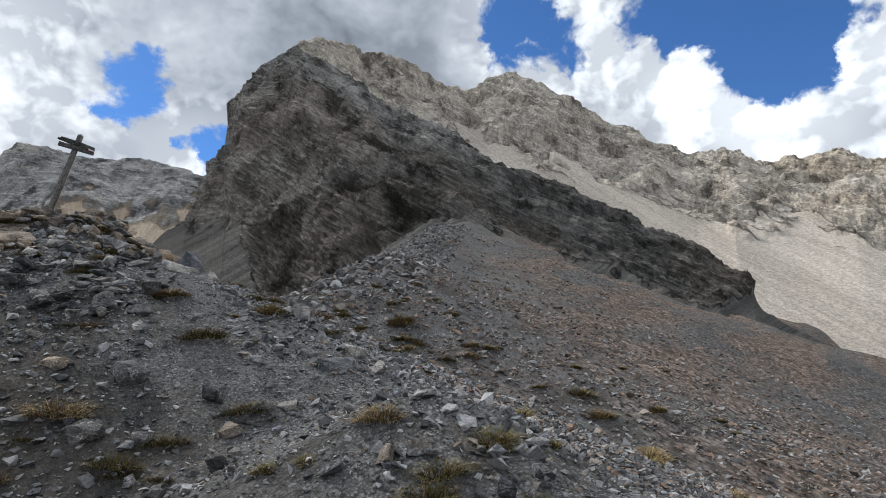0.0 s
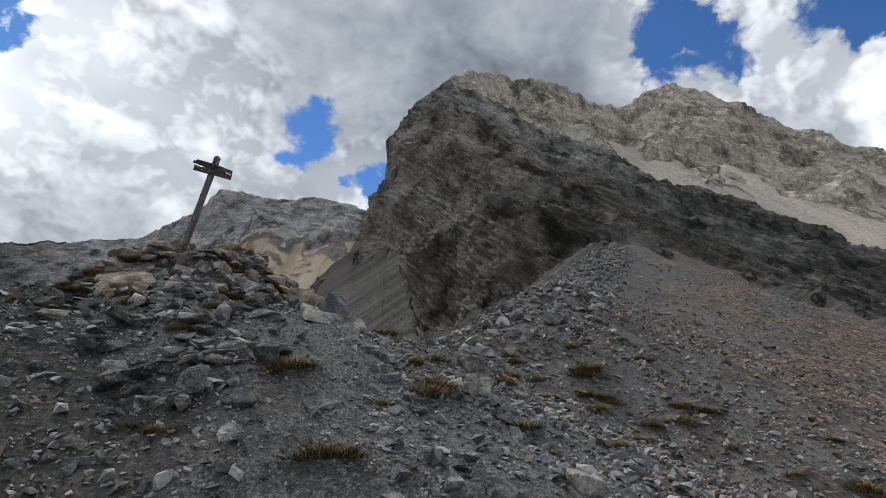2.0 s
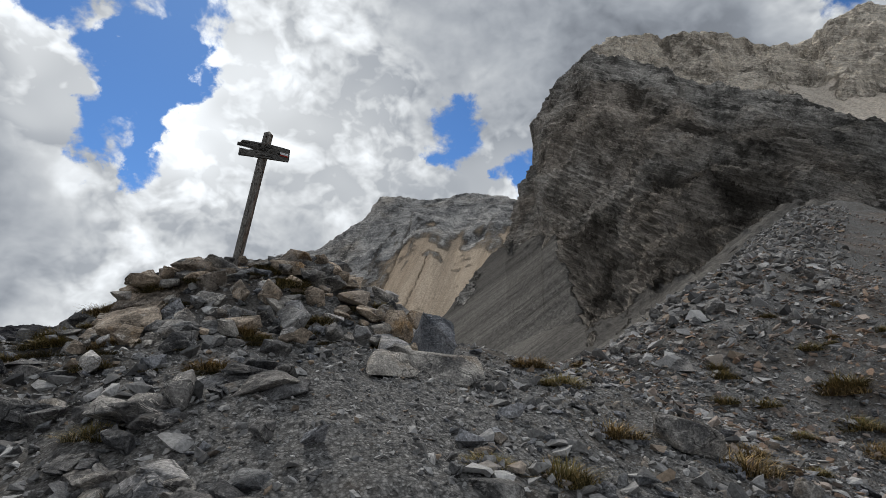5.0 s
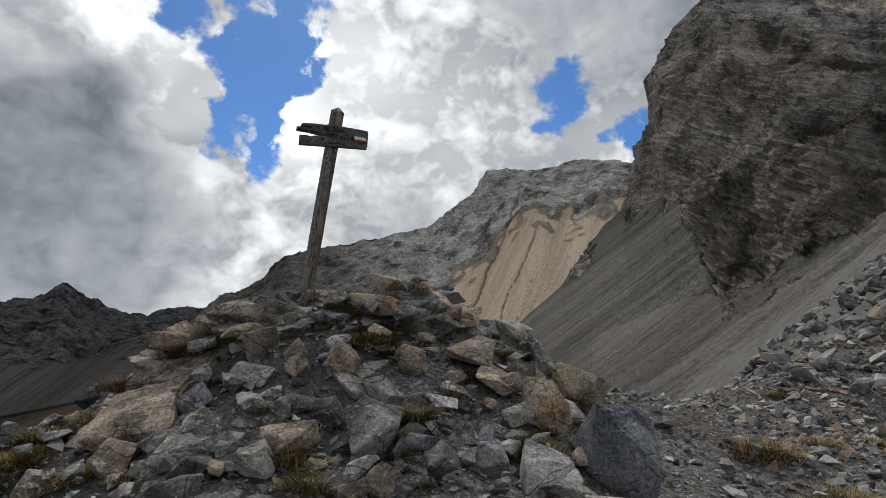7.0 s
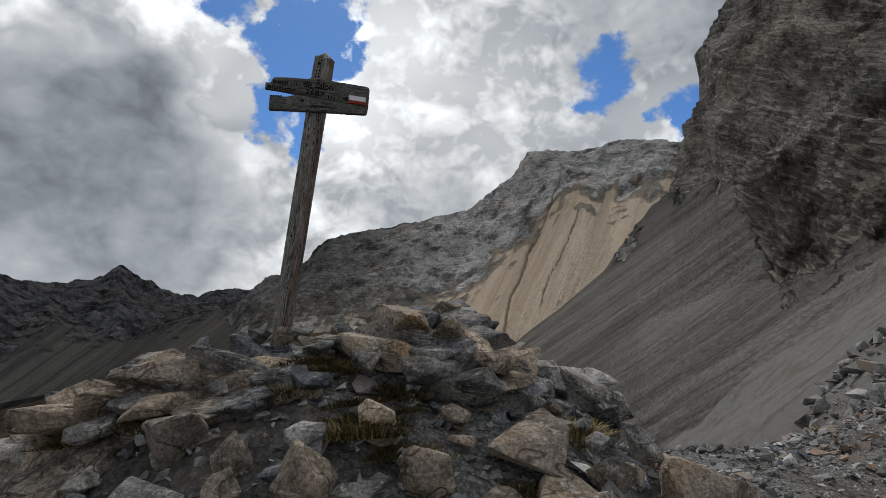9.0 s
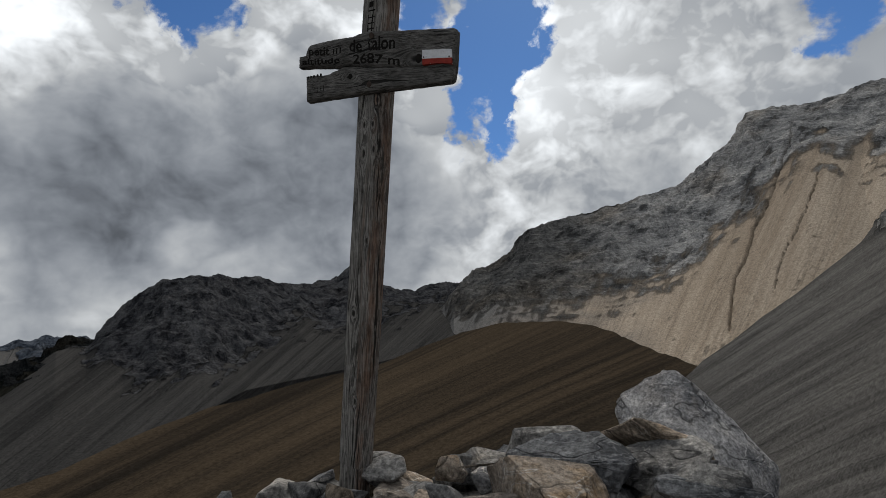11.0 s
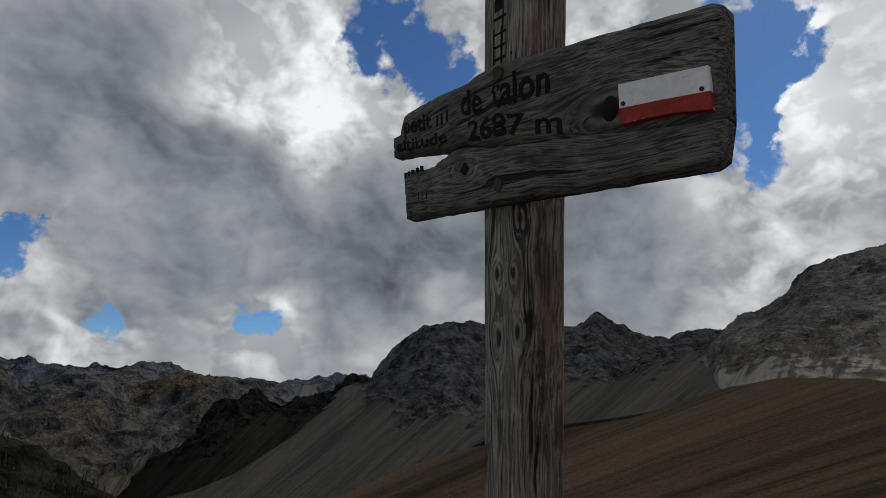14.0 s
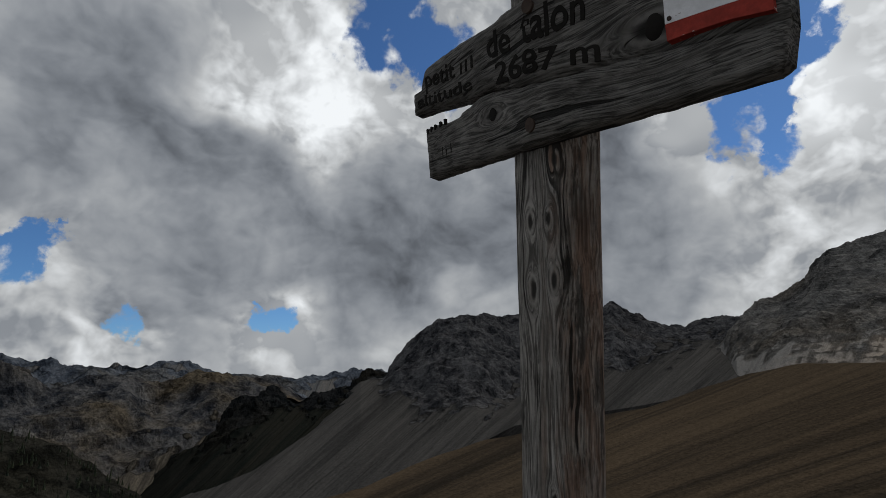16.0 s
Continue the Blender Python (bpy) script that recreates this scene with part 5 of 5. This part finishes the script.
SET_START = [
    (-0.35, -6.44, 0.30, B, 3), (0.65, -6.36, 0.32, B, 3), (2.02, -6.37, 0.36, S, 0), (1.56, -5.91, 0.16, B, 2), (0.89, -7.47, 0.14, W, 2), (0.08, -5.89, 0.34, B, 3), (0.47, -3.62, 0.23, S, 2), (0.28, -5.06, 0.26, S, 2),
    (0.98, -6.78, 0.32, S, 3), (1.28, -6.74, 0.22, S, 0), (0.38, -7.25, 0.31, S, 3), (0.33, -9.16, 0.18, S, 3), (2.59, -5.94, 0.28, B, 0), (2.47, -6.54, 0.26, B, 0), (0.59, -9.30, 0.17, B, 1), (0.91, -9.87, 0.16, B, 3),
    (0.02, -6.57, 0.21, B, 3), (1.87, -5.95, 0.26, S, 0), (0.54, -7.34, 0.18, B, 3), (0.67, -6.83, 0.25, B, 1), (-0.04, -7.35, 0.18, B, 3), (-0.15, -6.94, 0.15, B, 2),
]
STONES = (M_STONE, M_TAN, M_PALE, M_SHALE)
taken = []
for rows, group in ((SET_PILE, "stones piled round the signpost"), (SET_TRAIL, "stones beside the trail"), (SET_START, "stones beside the trail")):
    for x, y, size, kind, m in rows:
        piled = group.startswith("stones piled")
        rock(x, y, size * 1.12, kind, STONES[m], 0.2 if piled else 0.12, 16, rng, group, 0.05 if piled else 0.0, "piled on the cairn" if piled else "lying on the ridge")
        taken.append((x, y, size))

# stones on and round the top of the pile: x, y, size, shape, stone, height
SET_TOP = [
    (-0.23, 0.10, 0.24, B, 0, -0.01), (0.03, 0.35, 0.19, B, 0, 0.06), (0.33, 0.15, 0.20, B, 0, 0.03), (0.42, 0.30, 0.13, B, 2, 0.07), (0.23, 0.42, 0.14, B, 1, 0.06),
    (0.83, 0.75, 0.53, S, 1, 0.10), (0.56, 0.45, 0.15, B, 2, 0.11), (0.97, 0.45, 0.33, S, 1, -0.02), (1.12, 0.15, 0.32, S, 1, -0.11), (0.80, 0.35, 0.24, B, 1, -0.02), (1.12, 0.45, 0.08, W, 2, -0.04),
    (0.06, 0.10, 0.09, W, 0, 0.04), (0.56, 0.00, 0.14, B, 0, -0.04), (0.53, -0.15, 0.16, B, 0, -0.10), (-0.36, 0.00, 0.21, B, 0, -0.05), (0.29, 0.00, 0.13, B, 0, -0.03), (0.04, 0.05, 0.12, B, 1, 0.04),
    (-0.10, 0.06, 0.16, B, 0, 0.03),
]
for x, y, size, kind, m, z in SET_TOP:
    rock(x, y, size * 1.12, kind, STONES[m], 0.2, 14, rng, "stones round the foot of the post", 0.0, "wedged round the post", level=z)
    taken.append((x, y, size))


def free(x, y, size, gap=0.5):
    return all(math.hypot(x - a, y - b) > (size + s) * gap for a, b, s in taken)


def on_trail(x, y):
    """The beaten path: from the start past the right of the cairn."""
    cx = np.interp(y, [-12, -8, -5.5, -3.5, -1.5, 0.5, 4], [-1.0, 0.5, 0.75, 1.1, 1.9, 2.9, 5.0])
    return abs(x - cx) < 0.45


# the pile itself
count = 0
while count < 115:
    a, q = rng.uniform(0, 2 * math.pi), math.sqrt(rng.random())
    x, y = 0.35 + 1.9 * q * math.cos(a), -0.35 + 1.65 * q * math.sin(a)
    size = rng.choice((0.15, 0.18, 0.22, 0.27, 0.34, 0.46)) * rng.uniform(0.85, 1.2)
    if math.hypot(x, y) < 0.22 or not free(x, y, size, 0.36):
        if rng.random() < 0.99:
            continue
    if math.hypot(x - 0.7, y + 0.45) < 0.32 or (x < -0.45 and -1.35 < y < 0.1):
        continue
    tan = 0.55 if x > 0.5 and y > -0.9 else 0.2
    r = rng.random()
    rock(x, y, size, rng.choice((B, S, W, B)), M_TAN if r < tan else M_PALE if r > 0.85 else M_STONE, 0.15, 24, rng, "stones piled round the signpost", 0.0 if abs(x) < 0.7 and y < 0 else 0.04, "piled on the cairn")
    taken.append((x, y, size))
    count += 1

# scattered over the ridge
count = 0
while count < 110:
    x, y = rng.uniform(-3.5, 7.5), rng.uniform(-10.8, 3.0)
    if on_trail(x, y) or y > 0.55 * x + 1.0 or (-1.6 < x < -0.5 and -1.3 < y < 0.4):
        continue
    size = 0.10 + 0.24 * rng.random() ** 2.2
    if -2.5 < x < 0.5 and y > -5:
        size *= 1.25
    elif rng.random() < 0.35:
        continue
    if math.hypot(x + 1.4, y + 11.3) < 1.2 or not free(x, y, size):
        continue
    r = rng.random()
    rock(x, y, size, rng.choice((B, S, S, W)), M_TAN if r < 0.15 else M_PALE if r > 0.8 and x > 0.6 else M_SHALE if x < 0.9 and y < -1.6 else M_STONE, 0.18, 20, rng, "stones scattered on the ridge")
    taken.append((x, y, size))
    count += 1


# ---- rubble and gravel, past counting ----
def rubble(name, places, mats, label, seed, corners=9):
    """Many small stones in one mesh: places are x, y, size."""
    rs = np.random.RandomState(seed)
    bases = []
    for k in range(18):
        bm = bmesh.new()
        rnd = random.Random(seed * 100 + k)
        flat_ = rnd.uniform(0.3, 0.75)
        while len(bm.verts) < corners:
            p = Vector((rnd.uniform(-1, 1), rnd.uniform(-1, 1), rnd.uniform(-1, 1)))
            if 0.6 < p.length < 1.2:
                bm.verts.new((p.x, p.y * 0.75, p.z * flat_))
        hull = bmesh.ops.convex_hull(bm, input=bm.verts)
        bmesh.ops.delete(bm, geom=[v for v in hull["geom_interior"] if isinstance(v, bmesh.types.BMVert)], context="VERTS")
        bmesh.ops.recalc_face_normals(bm, faces=bm.faces)
        bm.verts.index_update()
        bases.append((np.array([v.co[:] for v in bm.verts]), np.array([[v.index for v in f.verts] for f in bm.faces])))
        bm.free()
    n = len(places)
    pick = rs.randint(0, 18, n)
    a, b, c = rs.uniform(0, 2 * np.pi, n), rs.normal(0, 0.35, n), rs.normal(0, 0.35, n)
    ca, sa, cb, sb, cc, sc = np.cos(a), np.sin(a), np.cos(b), np.sin(b), np.cos(c), np.sin(c)
    rot = np.stack([np.stack([ca * cb, ca * sb * sc - sa * cc, ca * sb * cc + sa * sc], -1), np.stack([sa * cb, sa * sb * sc + ca * cc, sa * sb * cc - ca * sc], -1), np.stack([-sb, cb * sc, cb * cc], -1)], 1)
    pl = np.array(places)
    at = np.stack([pl[:, 0], pl[:, 1], ground_many(pl[:, 0], pl[:, 1]) + 0.16 * pl[:, 2]], -1)
    kinds = rs.choice(len(mats), n, p=[0.62, 0.2, 0.18] if len(mats) == 3 else None)
    vs, fs, ms, base = [], [], [], 0
    for k, (shape, tris) in enumerate(bases):
        who = np.where(pick == k)[0]
        v = np.einsum("nij,vj->nvi", rot[who], shape) * pl[who, 2, None, None] * 0.6 + at[who][:, None, :]
        vs.append(v.reshape(-1, 3))
        fs.append((tris[None] + base + (np.arange(len(who)) * len(shape))[:, None, None]).reshape(-1, 3))
        ms.append(np.repeat(kinds[who], len(tris)))
        base += len(who) * len(shape)
    me = bpy.data.meshes.new(name)
    me.from_pydata(np.concatenate(vs).tolist(), [], np.concatenate(fs).tolist())
    for m in mats:
        me.materials.append(m)
    me.polygons.foreach_set("material_index", np.concatenate(ms).astype(np.int32))
    return tagged(new(name, me), label, "gravel", kind="stuff")


def rubble_material(name, dark, light, brown, amount):
    m, n, b = material(name)
    p = place_of(n)
    r = n.add("ShaderNodeNewGeometry").outputs["Random Per Island"]
    col = n.mix(r, dark, light)
    r2 = n.math("FRACT", n.math("MULTIPLY", r, 17.3))
    col = n.mix(n.ramp(r2, 1 - amount, 1 - amount + 0.1), col, brown)
    col = n.mix(1.0, col, n.ramp(n.noise(p, 45, 5, 0.7), 0.3, 0.7, 0.65, 1.25), "MULTIPLY")
    n.put(b.inputs["Base Color"], col)
    b.inputs["Roughness"].default_value = 0.9
    n.put(b.inputs["Normal"], n.bump(n.noise(p, 50, 6, 0.7), 0.6, 0.006))
    return m


M_CHIPS = rubble_material("grey_chips", (0.065, 0.065, 0.067), (0.44, 0.436, 0.432), (0.26, 0.205, 0.155), 0.12)
M_RUST = rubble_material("brown_chips", (0.11, 0.09, 0.08), (0.42, 0.36, 0.32), (0.28, 0.20, 0.15), 0.35)


def scatter(n, x0, x1, y0, y1, smin, smax, power, rs, keep):
    out = np.zeros((0, 3))
    while len(out) < n:
        x, y = rs.uniform(x0, x1, n), rs.uniform(y0, y1, n)
        ok = keep(x, y, to_crest(x, y)[0], rs.uniform(0, 1, n))
        out = np.concatenate([out, np.stack([x, y, smin + (smax - smin) * rs.uniform(0, 1, n) ** power], -1)[ok]])
    return out[:n]


def side(x, y):
    return float(to_crest(x, y)[0][0])


def thins_out(x, y, r):
    """Loose stones lie thick along the path and thin out away from it."""
    return r < 2.2 - 1.25 * np.hypot((x - 1.5) / 6.0, (y + 4) / 8.5)


rs = np.random.RandomState(11)
near = scatter(60000, -5, 8, -14.5, 4, 0.012, 0.045, 1.6, rs, lambda x, y, d, r: (d > -1.6) & thins_out(x, y, r) & (np.hypot(x - 0.3, y) > 1.0))
rubble("gravel", near, (M_CHIPS,), "loose grey limestone chips on the ridge", 1, 6)
chips = scatter(34000, -8, 11, -17, 8, 0.03, 0.09, 2.0, rs, lambda x, y, d, r: (d > -1.6) & thins_out(x, y, r) & (~on_trail(x, y) | (r < 0.45)))
rubble("stone_chips", chips, (M_CHIPS,), "hand-sized grey limestone chips on the ridge", 5, 7)
stones = scatter(9000, -8, 13, -17, 9, 0.07, 0.20, 2.6, rs, lambda x, y, d, r: (d > -2.5) & thins_out(x, y, r) & (~on_trail(x, y) | (r < 0.06)) & (np.hypot(x + 1.4, y + 11.9) > 1.0))
rubble("rubble", stones, (M_CHIPS, M_STONE, M_PALE), "fist-sized grey limestone rubble on the ridge", 2)
slope = np.concatenate([scatter(36000, 4, 26, -16, 14, 0.03, 0.19, 2.4, rs, lambda x, y, d, r: (d > -1) & (r < 8 / (6 + x))), scatter(14000, 8, 50, -30, 34, 0.10, 0.34, 2.6, rs, lambda x, y, d, r: (d > -1) & (r < 16 / (10 + x)))])
rubble("slope_rubble", slope, (M_RUST, M_CHIPS), "brown and grey rubble on the open slope", 3, 7)
rib = scatter(5000, 6, 60, 3, 55, 0.10, 0.6, 2.6, rs, lambda x, y, d, r: (d > -5) & (d < 3.0))
rubble("rib_rubble", rib, (M_CHIPS, M_STONE), "pale grey blocks along the rocky rib", 4)


# ---- grass ----
def grass_material(name, root, tip, straw, dry):
    m, n, b = material(name)
    r = n.add("ShaderNodeNewGeometry").outputs["Random Per Island"]
    p = n.add("ShaderNodeSeparateXYZ")
    n.put(p.inputs[0], place_of(n, False))
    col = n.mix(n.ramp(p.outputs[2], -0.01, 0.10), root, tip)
    col = n.mix(n.ramp(r, 1 - dry, 1 - dry + 0.15), col, straw)
    n.put(b.inputs["Base Color"], col)
    b.inputs["Roughness"].default_value = 0.7
    return m


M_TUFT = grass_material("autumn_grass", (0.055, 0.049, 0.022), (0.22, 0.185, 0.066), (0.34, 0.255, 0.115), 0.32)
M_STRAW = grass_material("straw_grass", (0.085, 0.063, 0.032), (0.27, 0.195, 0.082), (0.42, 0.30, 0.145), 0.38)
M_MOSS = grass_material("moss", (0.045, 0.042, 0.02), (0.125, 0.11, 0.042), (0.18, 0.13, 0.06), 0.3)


def tuft_mesh(seed, mat, blades, radius, height):
    rnd = random.Random(seed)
    verts, faces = [], []
    for _ in range(blades):
        a, q = rnd.uniform(0, 2 * math.pi), radius * math.sqrt(rnd.random())
        out = a + rnd.uniform(-1.6, 1.6)
        q *= 1 + 0.25 * math.sin(3 * a + seed) + 0.15 * math.sin(7 * a)
        x, y = q * math.cos(a), q * math.sin(a)
        h = height * rnd.uniform(0.35, 1.0) ** 1.3 * max(0.3, 1 - 0.55 * (q / radius) ** 2)
        lean = rnd.uniform(0.3, 2.2) * (0.45 + 0.8 * q / radius)
        wdt = rnd.uniform(0.0016, 0.0034)
        px, py = -math.sin(out) * wdt, math.cos(out) * wdt
        k = len(verts)
        for s, w in ((0.0, 1.0), (0.45, 0.85), (0.8, 0.55), (1.0, 0.08)):
            d = lean * h * s * s
            zz = h * s * (1 - min(0.45, 0.24 * lean) * s)
            cx, cy = x + math.cos(out) * d, y + math.sin(out) * d
            verts += [(cx - px * w, cy - py * w, zz - 0.02), (cx + px * w, cy + py * w, zz - 0.02)]
        faces += [(k + 2 * i, k + 2 * i + 1, k + 2 * i + 3, k + 2 * i + 2) for i in range(3)]
    me = bpy.data.meshes.new("grass_tuft")
    me.from_pydata(verts, [], faces)
    me.materials.append(mat)
    return me


TUFTS = {k: [tuft_mesh(40 + i + 10 * j, m, 900, 0.16, h) for i in range(3)] for j, (k, m, h) in enumerate((("green", M_TUFT, 0.15), ("straw", M_STRAW, 0.15), ("moss", M_MOSS, 0.07)))}
TUFT_WORDS = {"green": "olive autumn grass tuft", "straw": "dry straw-coloured grass tuft", "moss": "low dark moss and grass cushion"}


def tuft(x, y, size, kind, rnd):
    ob = new("grass_tuft", rnd.choice(TUFTS[kind]))
    k = size / 0.29
    ob.matrix_basis = pose(x, y, ground_z(x, y) + (0.03 if math.hypot(x - 0.3, y) < 1.5 else 0), rnd.uniform(-8, 8), rnd.uniform(-8, 8), rnd.uniform(0, 360)) @ Matrix.Diagonal((k, k, k * rnd.uniform(0.75, 1.05), 1))
    return tagged(ob, TUFT_WORDS[kind] + " growing between the stones", "grass", "grass tufts on the ridge")


rng = random.Random(23)
G, D_, Q = "green", "straw", "moss"
TUFT_A = [
    (0.90, -5.40, 0.40, G), (0.93, -6.62, 0.40, G), (0.79, -8.96, 0.25, D_), (1.21, -9.53, 0.26, G), (0.76, -9.54, 0.26, G), (0.60, -9.60, 0.26, G), (10.81, -5.24, 0.75, D_), (0.21, -6.64, 0.29, G),
    (0.17, -8.69, 0.15, G), (0.33, -8.87, 0.12, G), (2.04, -4.44, 0.40, D_), (1.78, -9.52, 0.12, G), (5.64, -7.57, 0.23, G), (14.25, -3.76, 0.57, G), (12.09, -3.23, 0.75, D_), (11.70, 0.34, 0.54, G),
    (9.22, 1.73, 0.61, G), (-0.17, -6.70, 0.32, G), (-0.49, -6.04, 0.40, D_), (1.03, -9.97, 0.15, G), (8.21, 3.58, 0.40, G), (9.88, 2.50, 0.75, G), (-0.10, -4.79, 0.22, D_), (12.64, -2.33, 0.74, G),
]
TUFT_B = [
    (3.09, -2.37, 0.40, D_), (1.93, -3.39, 0.21, G), (2.26, -4.17, 0.40, G), (2.33, -3.33, 0.36, G), (9.70, 2.43, 0.75, D_), (4.43, -2.01, 0.28, D_), (8.08, 3.26, 0.52, G), (2.89, -4.69, 0.35, G),
    (4.79, -3.18, 0.40, G), (8.91, 1.18, 0.60, D_), (9.71, 1.47, 0.40, D_), (11.21, 0.70, 0.51, G), (10.03, 0.51, 0.48, G), (9.17, 0.10, 0.35, G), (10.84, 0.32, 0.54, D_), (11.08, -0.67, 0.22, D_),
    (3.15, -0.89, 0.26, G), (4.60, -4.04, 0.32, G), (1.53, -4.65, 0.16, G), (0.87, -4.11, 0.40, D_), (0.34, -2.45, 0.26, D_), (10.24, 3.50, 0.42, G), (13.26, 3.79, 0.61, G), (7.74, 1.18, 0.32, G),
]
TUFT_C = [
    (3.24, -0.16, 0.40, D_), (5.47, 3.48, 0.40, D_), (5.00, 4.46, 0.40, G), (3.39, -0.75, 0.40, G), (7.31, 4.57, 0.58, Q), (1.96, -0.16, 0.30, Q), (0.93, -1.08, 0.30, G), (0.72, -0.27, 0.18, Q),
    (0.56, -1.76, 0.24, G), (-1.11, -0.38, 0.31, D_), (-0.68, -1.40, 0.28, D_), (-1.32, -0.86, 0.31, G), (1.62, -1.02, 0.31, G), (-0.10, -1.48, 0.22, Q),
    (0.62, -0.38, 0.34, Q), (0.78, -0.50, 0.30, Q), (1.55, 0.15, 0.24, G), (-0.72, 0.05, 0.22, G), (0.75, 0.15, 0.30, Q),
]
for rows in (TUFT_A, TUFT_B, TUFT_C):
    for x, y, size, kind in rows:
        tuft(x, y, size, kind, rng)
for _ in range(45):
    a, q = rng.uniform(0, 2 * math.pi), math.sqrt(rng.random())
    tuft(0.1 + 2.0 * q * math.cos(a), -0.7 + 1.3 * q * math.sin(a), rng.uniform(0.16, 0.34), rng.choice((Q, Q, G)), rng)
for _ in range(90):
    x, y = rng.uniform(-3.0, 1.2), rng.uniform(-7.5, -0.5)
    if not on_trail(x, y) and rng.random() < 0.5:
        tuft(x, y, rng.uniform(0.12, 0.28), rng.choice((Q, Q, G, D_)), rng)
for _ in range(150):
    x, y = rng.uniform(4, 26), rng.uniform(-14, 16)
    if side(x, y) > 1.5 and rng.random() < 9 / (6 + x):
        tuft(x, y, rng.uniform(0.2, 0.5), rng.choice((G, G, D_)), rng)


# ---- conifers on the valley side, far off ----
def far_trees():
    rnd = random.Random(77)
    verts, faces = [], []
    top, foot = np.array(sorted(SIDE_TOP)), np.array(sorted(SIDE_FOOT))
    for _ in range(420):
        az, u = rnd.uniform(76, 112), rnd.uniform(0.02, 0.65) ** 1.3
        a = radians(az)
        p = []
        for tab in (top, foot):
            e, r = math.radians(np.interp(az, tab[:, 0], tab[:, 1])), np.interp(az, tab[:, 0], tab[:, 2])
            p.append(np.array((E8[0] - r * math.sin(a), E8[1] + r * math.cos(a), E8[2] + r * math.tan(e))))
        x, y, z = p[0] * (1 - u) + p[1] * u
        h, w = rnd.uniform(5, 11), rnd.uniform(1.2, 2.2)
        for lo, hi, k in ((0.08, 0.6, 1.0), (0.35, 0.82, 0.7), (0.6, 1.0, 0.42)):
            b = len(verts)
            for i in range(7):
                t_ = 2 * math.pi * i / 7 + rnd.uniform(-0.3, 0.3)
                q = w * k * rnd.uniform(0.7, 1.2)
                verts.append((x + q * math.cos(t_), y + q * math.sin(t_), z + h * lo - rnd.uniform(0, 0.6)))
            verts.append((x, y, z + h * hi))
            faces += [(b + i, b + (i + 1) % 7, b + 7) for i in range(7)]
    m, n, bs = material("dark_conifer")
    n.put(bs.inputs["Base Color"], n.mix(n.add("ShaderNodeNewGeometry").outputs["Random Per Island"], (0.008, 0.013, 0.008), (0.025, 0.032, 0.015)))
    return obj("conifers", verts, faces, m, "dark conifers thinly scattered on the valley side", "trees", kind="stuff")


far_trees()
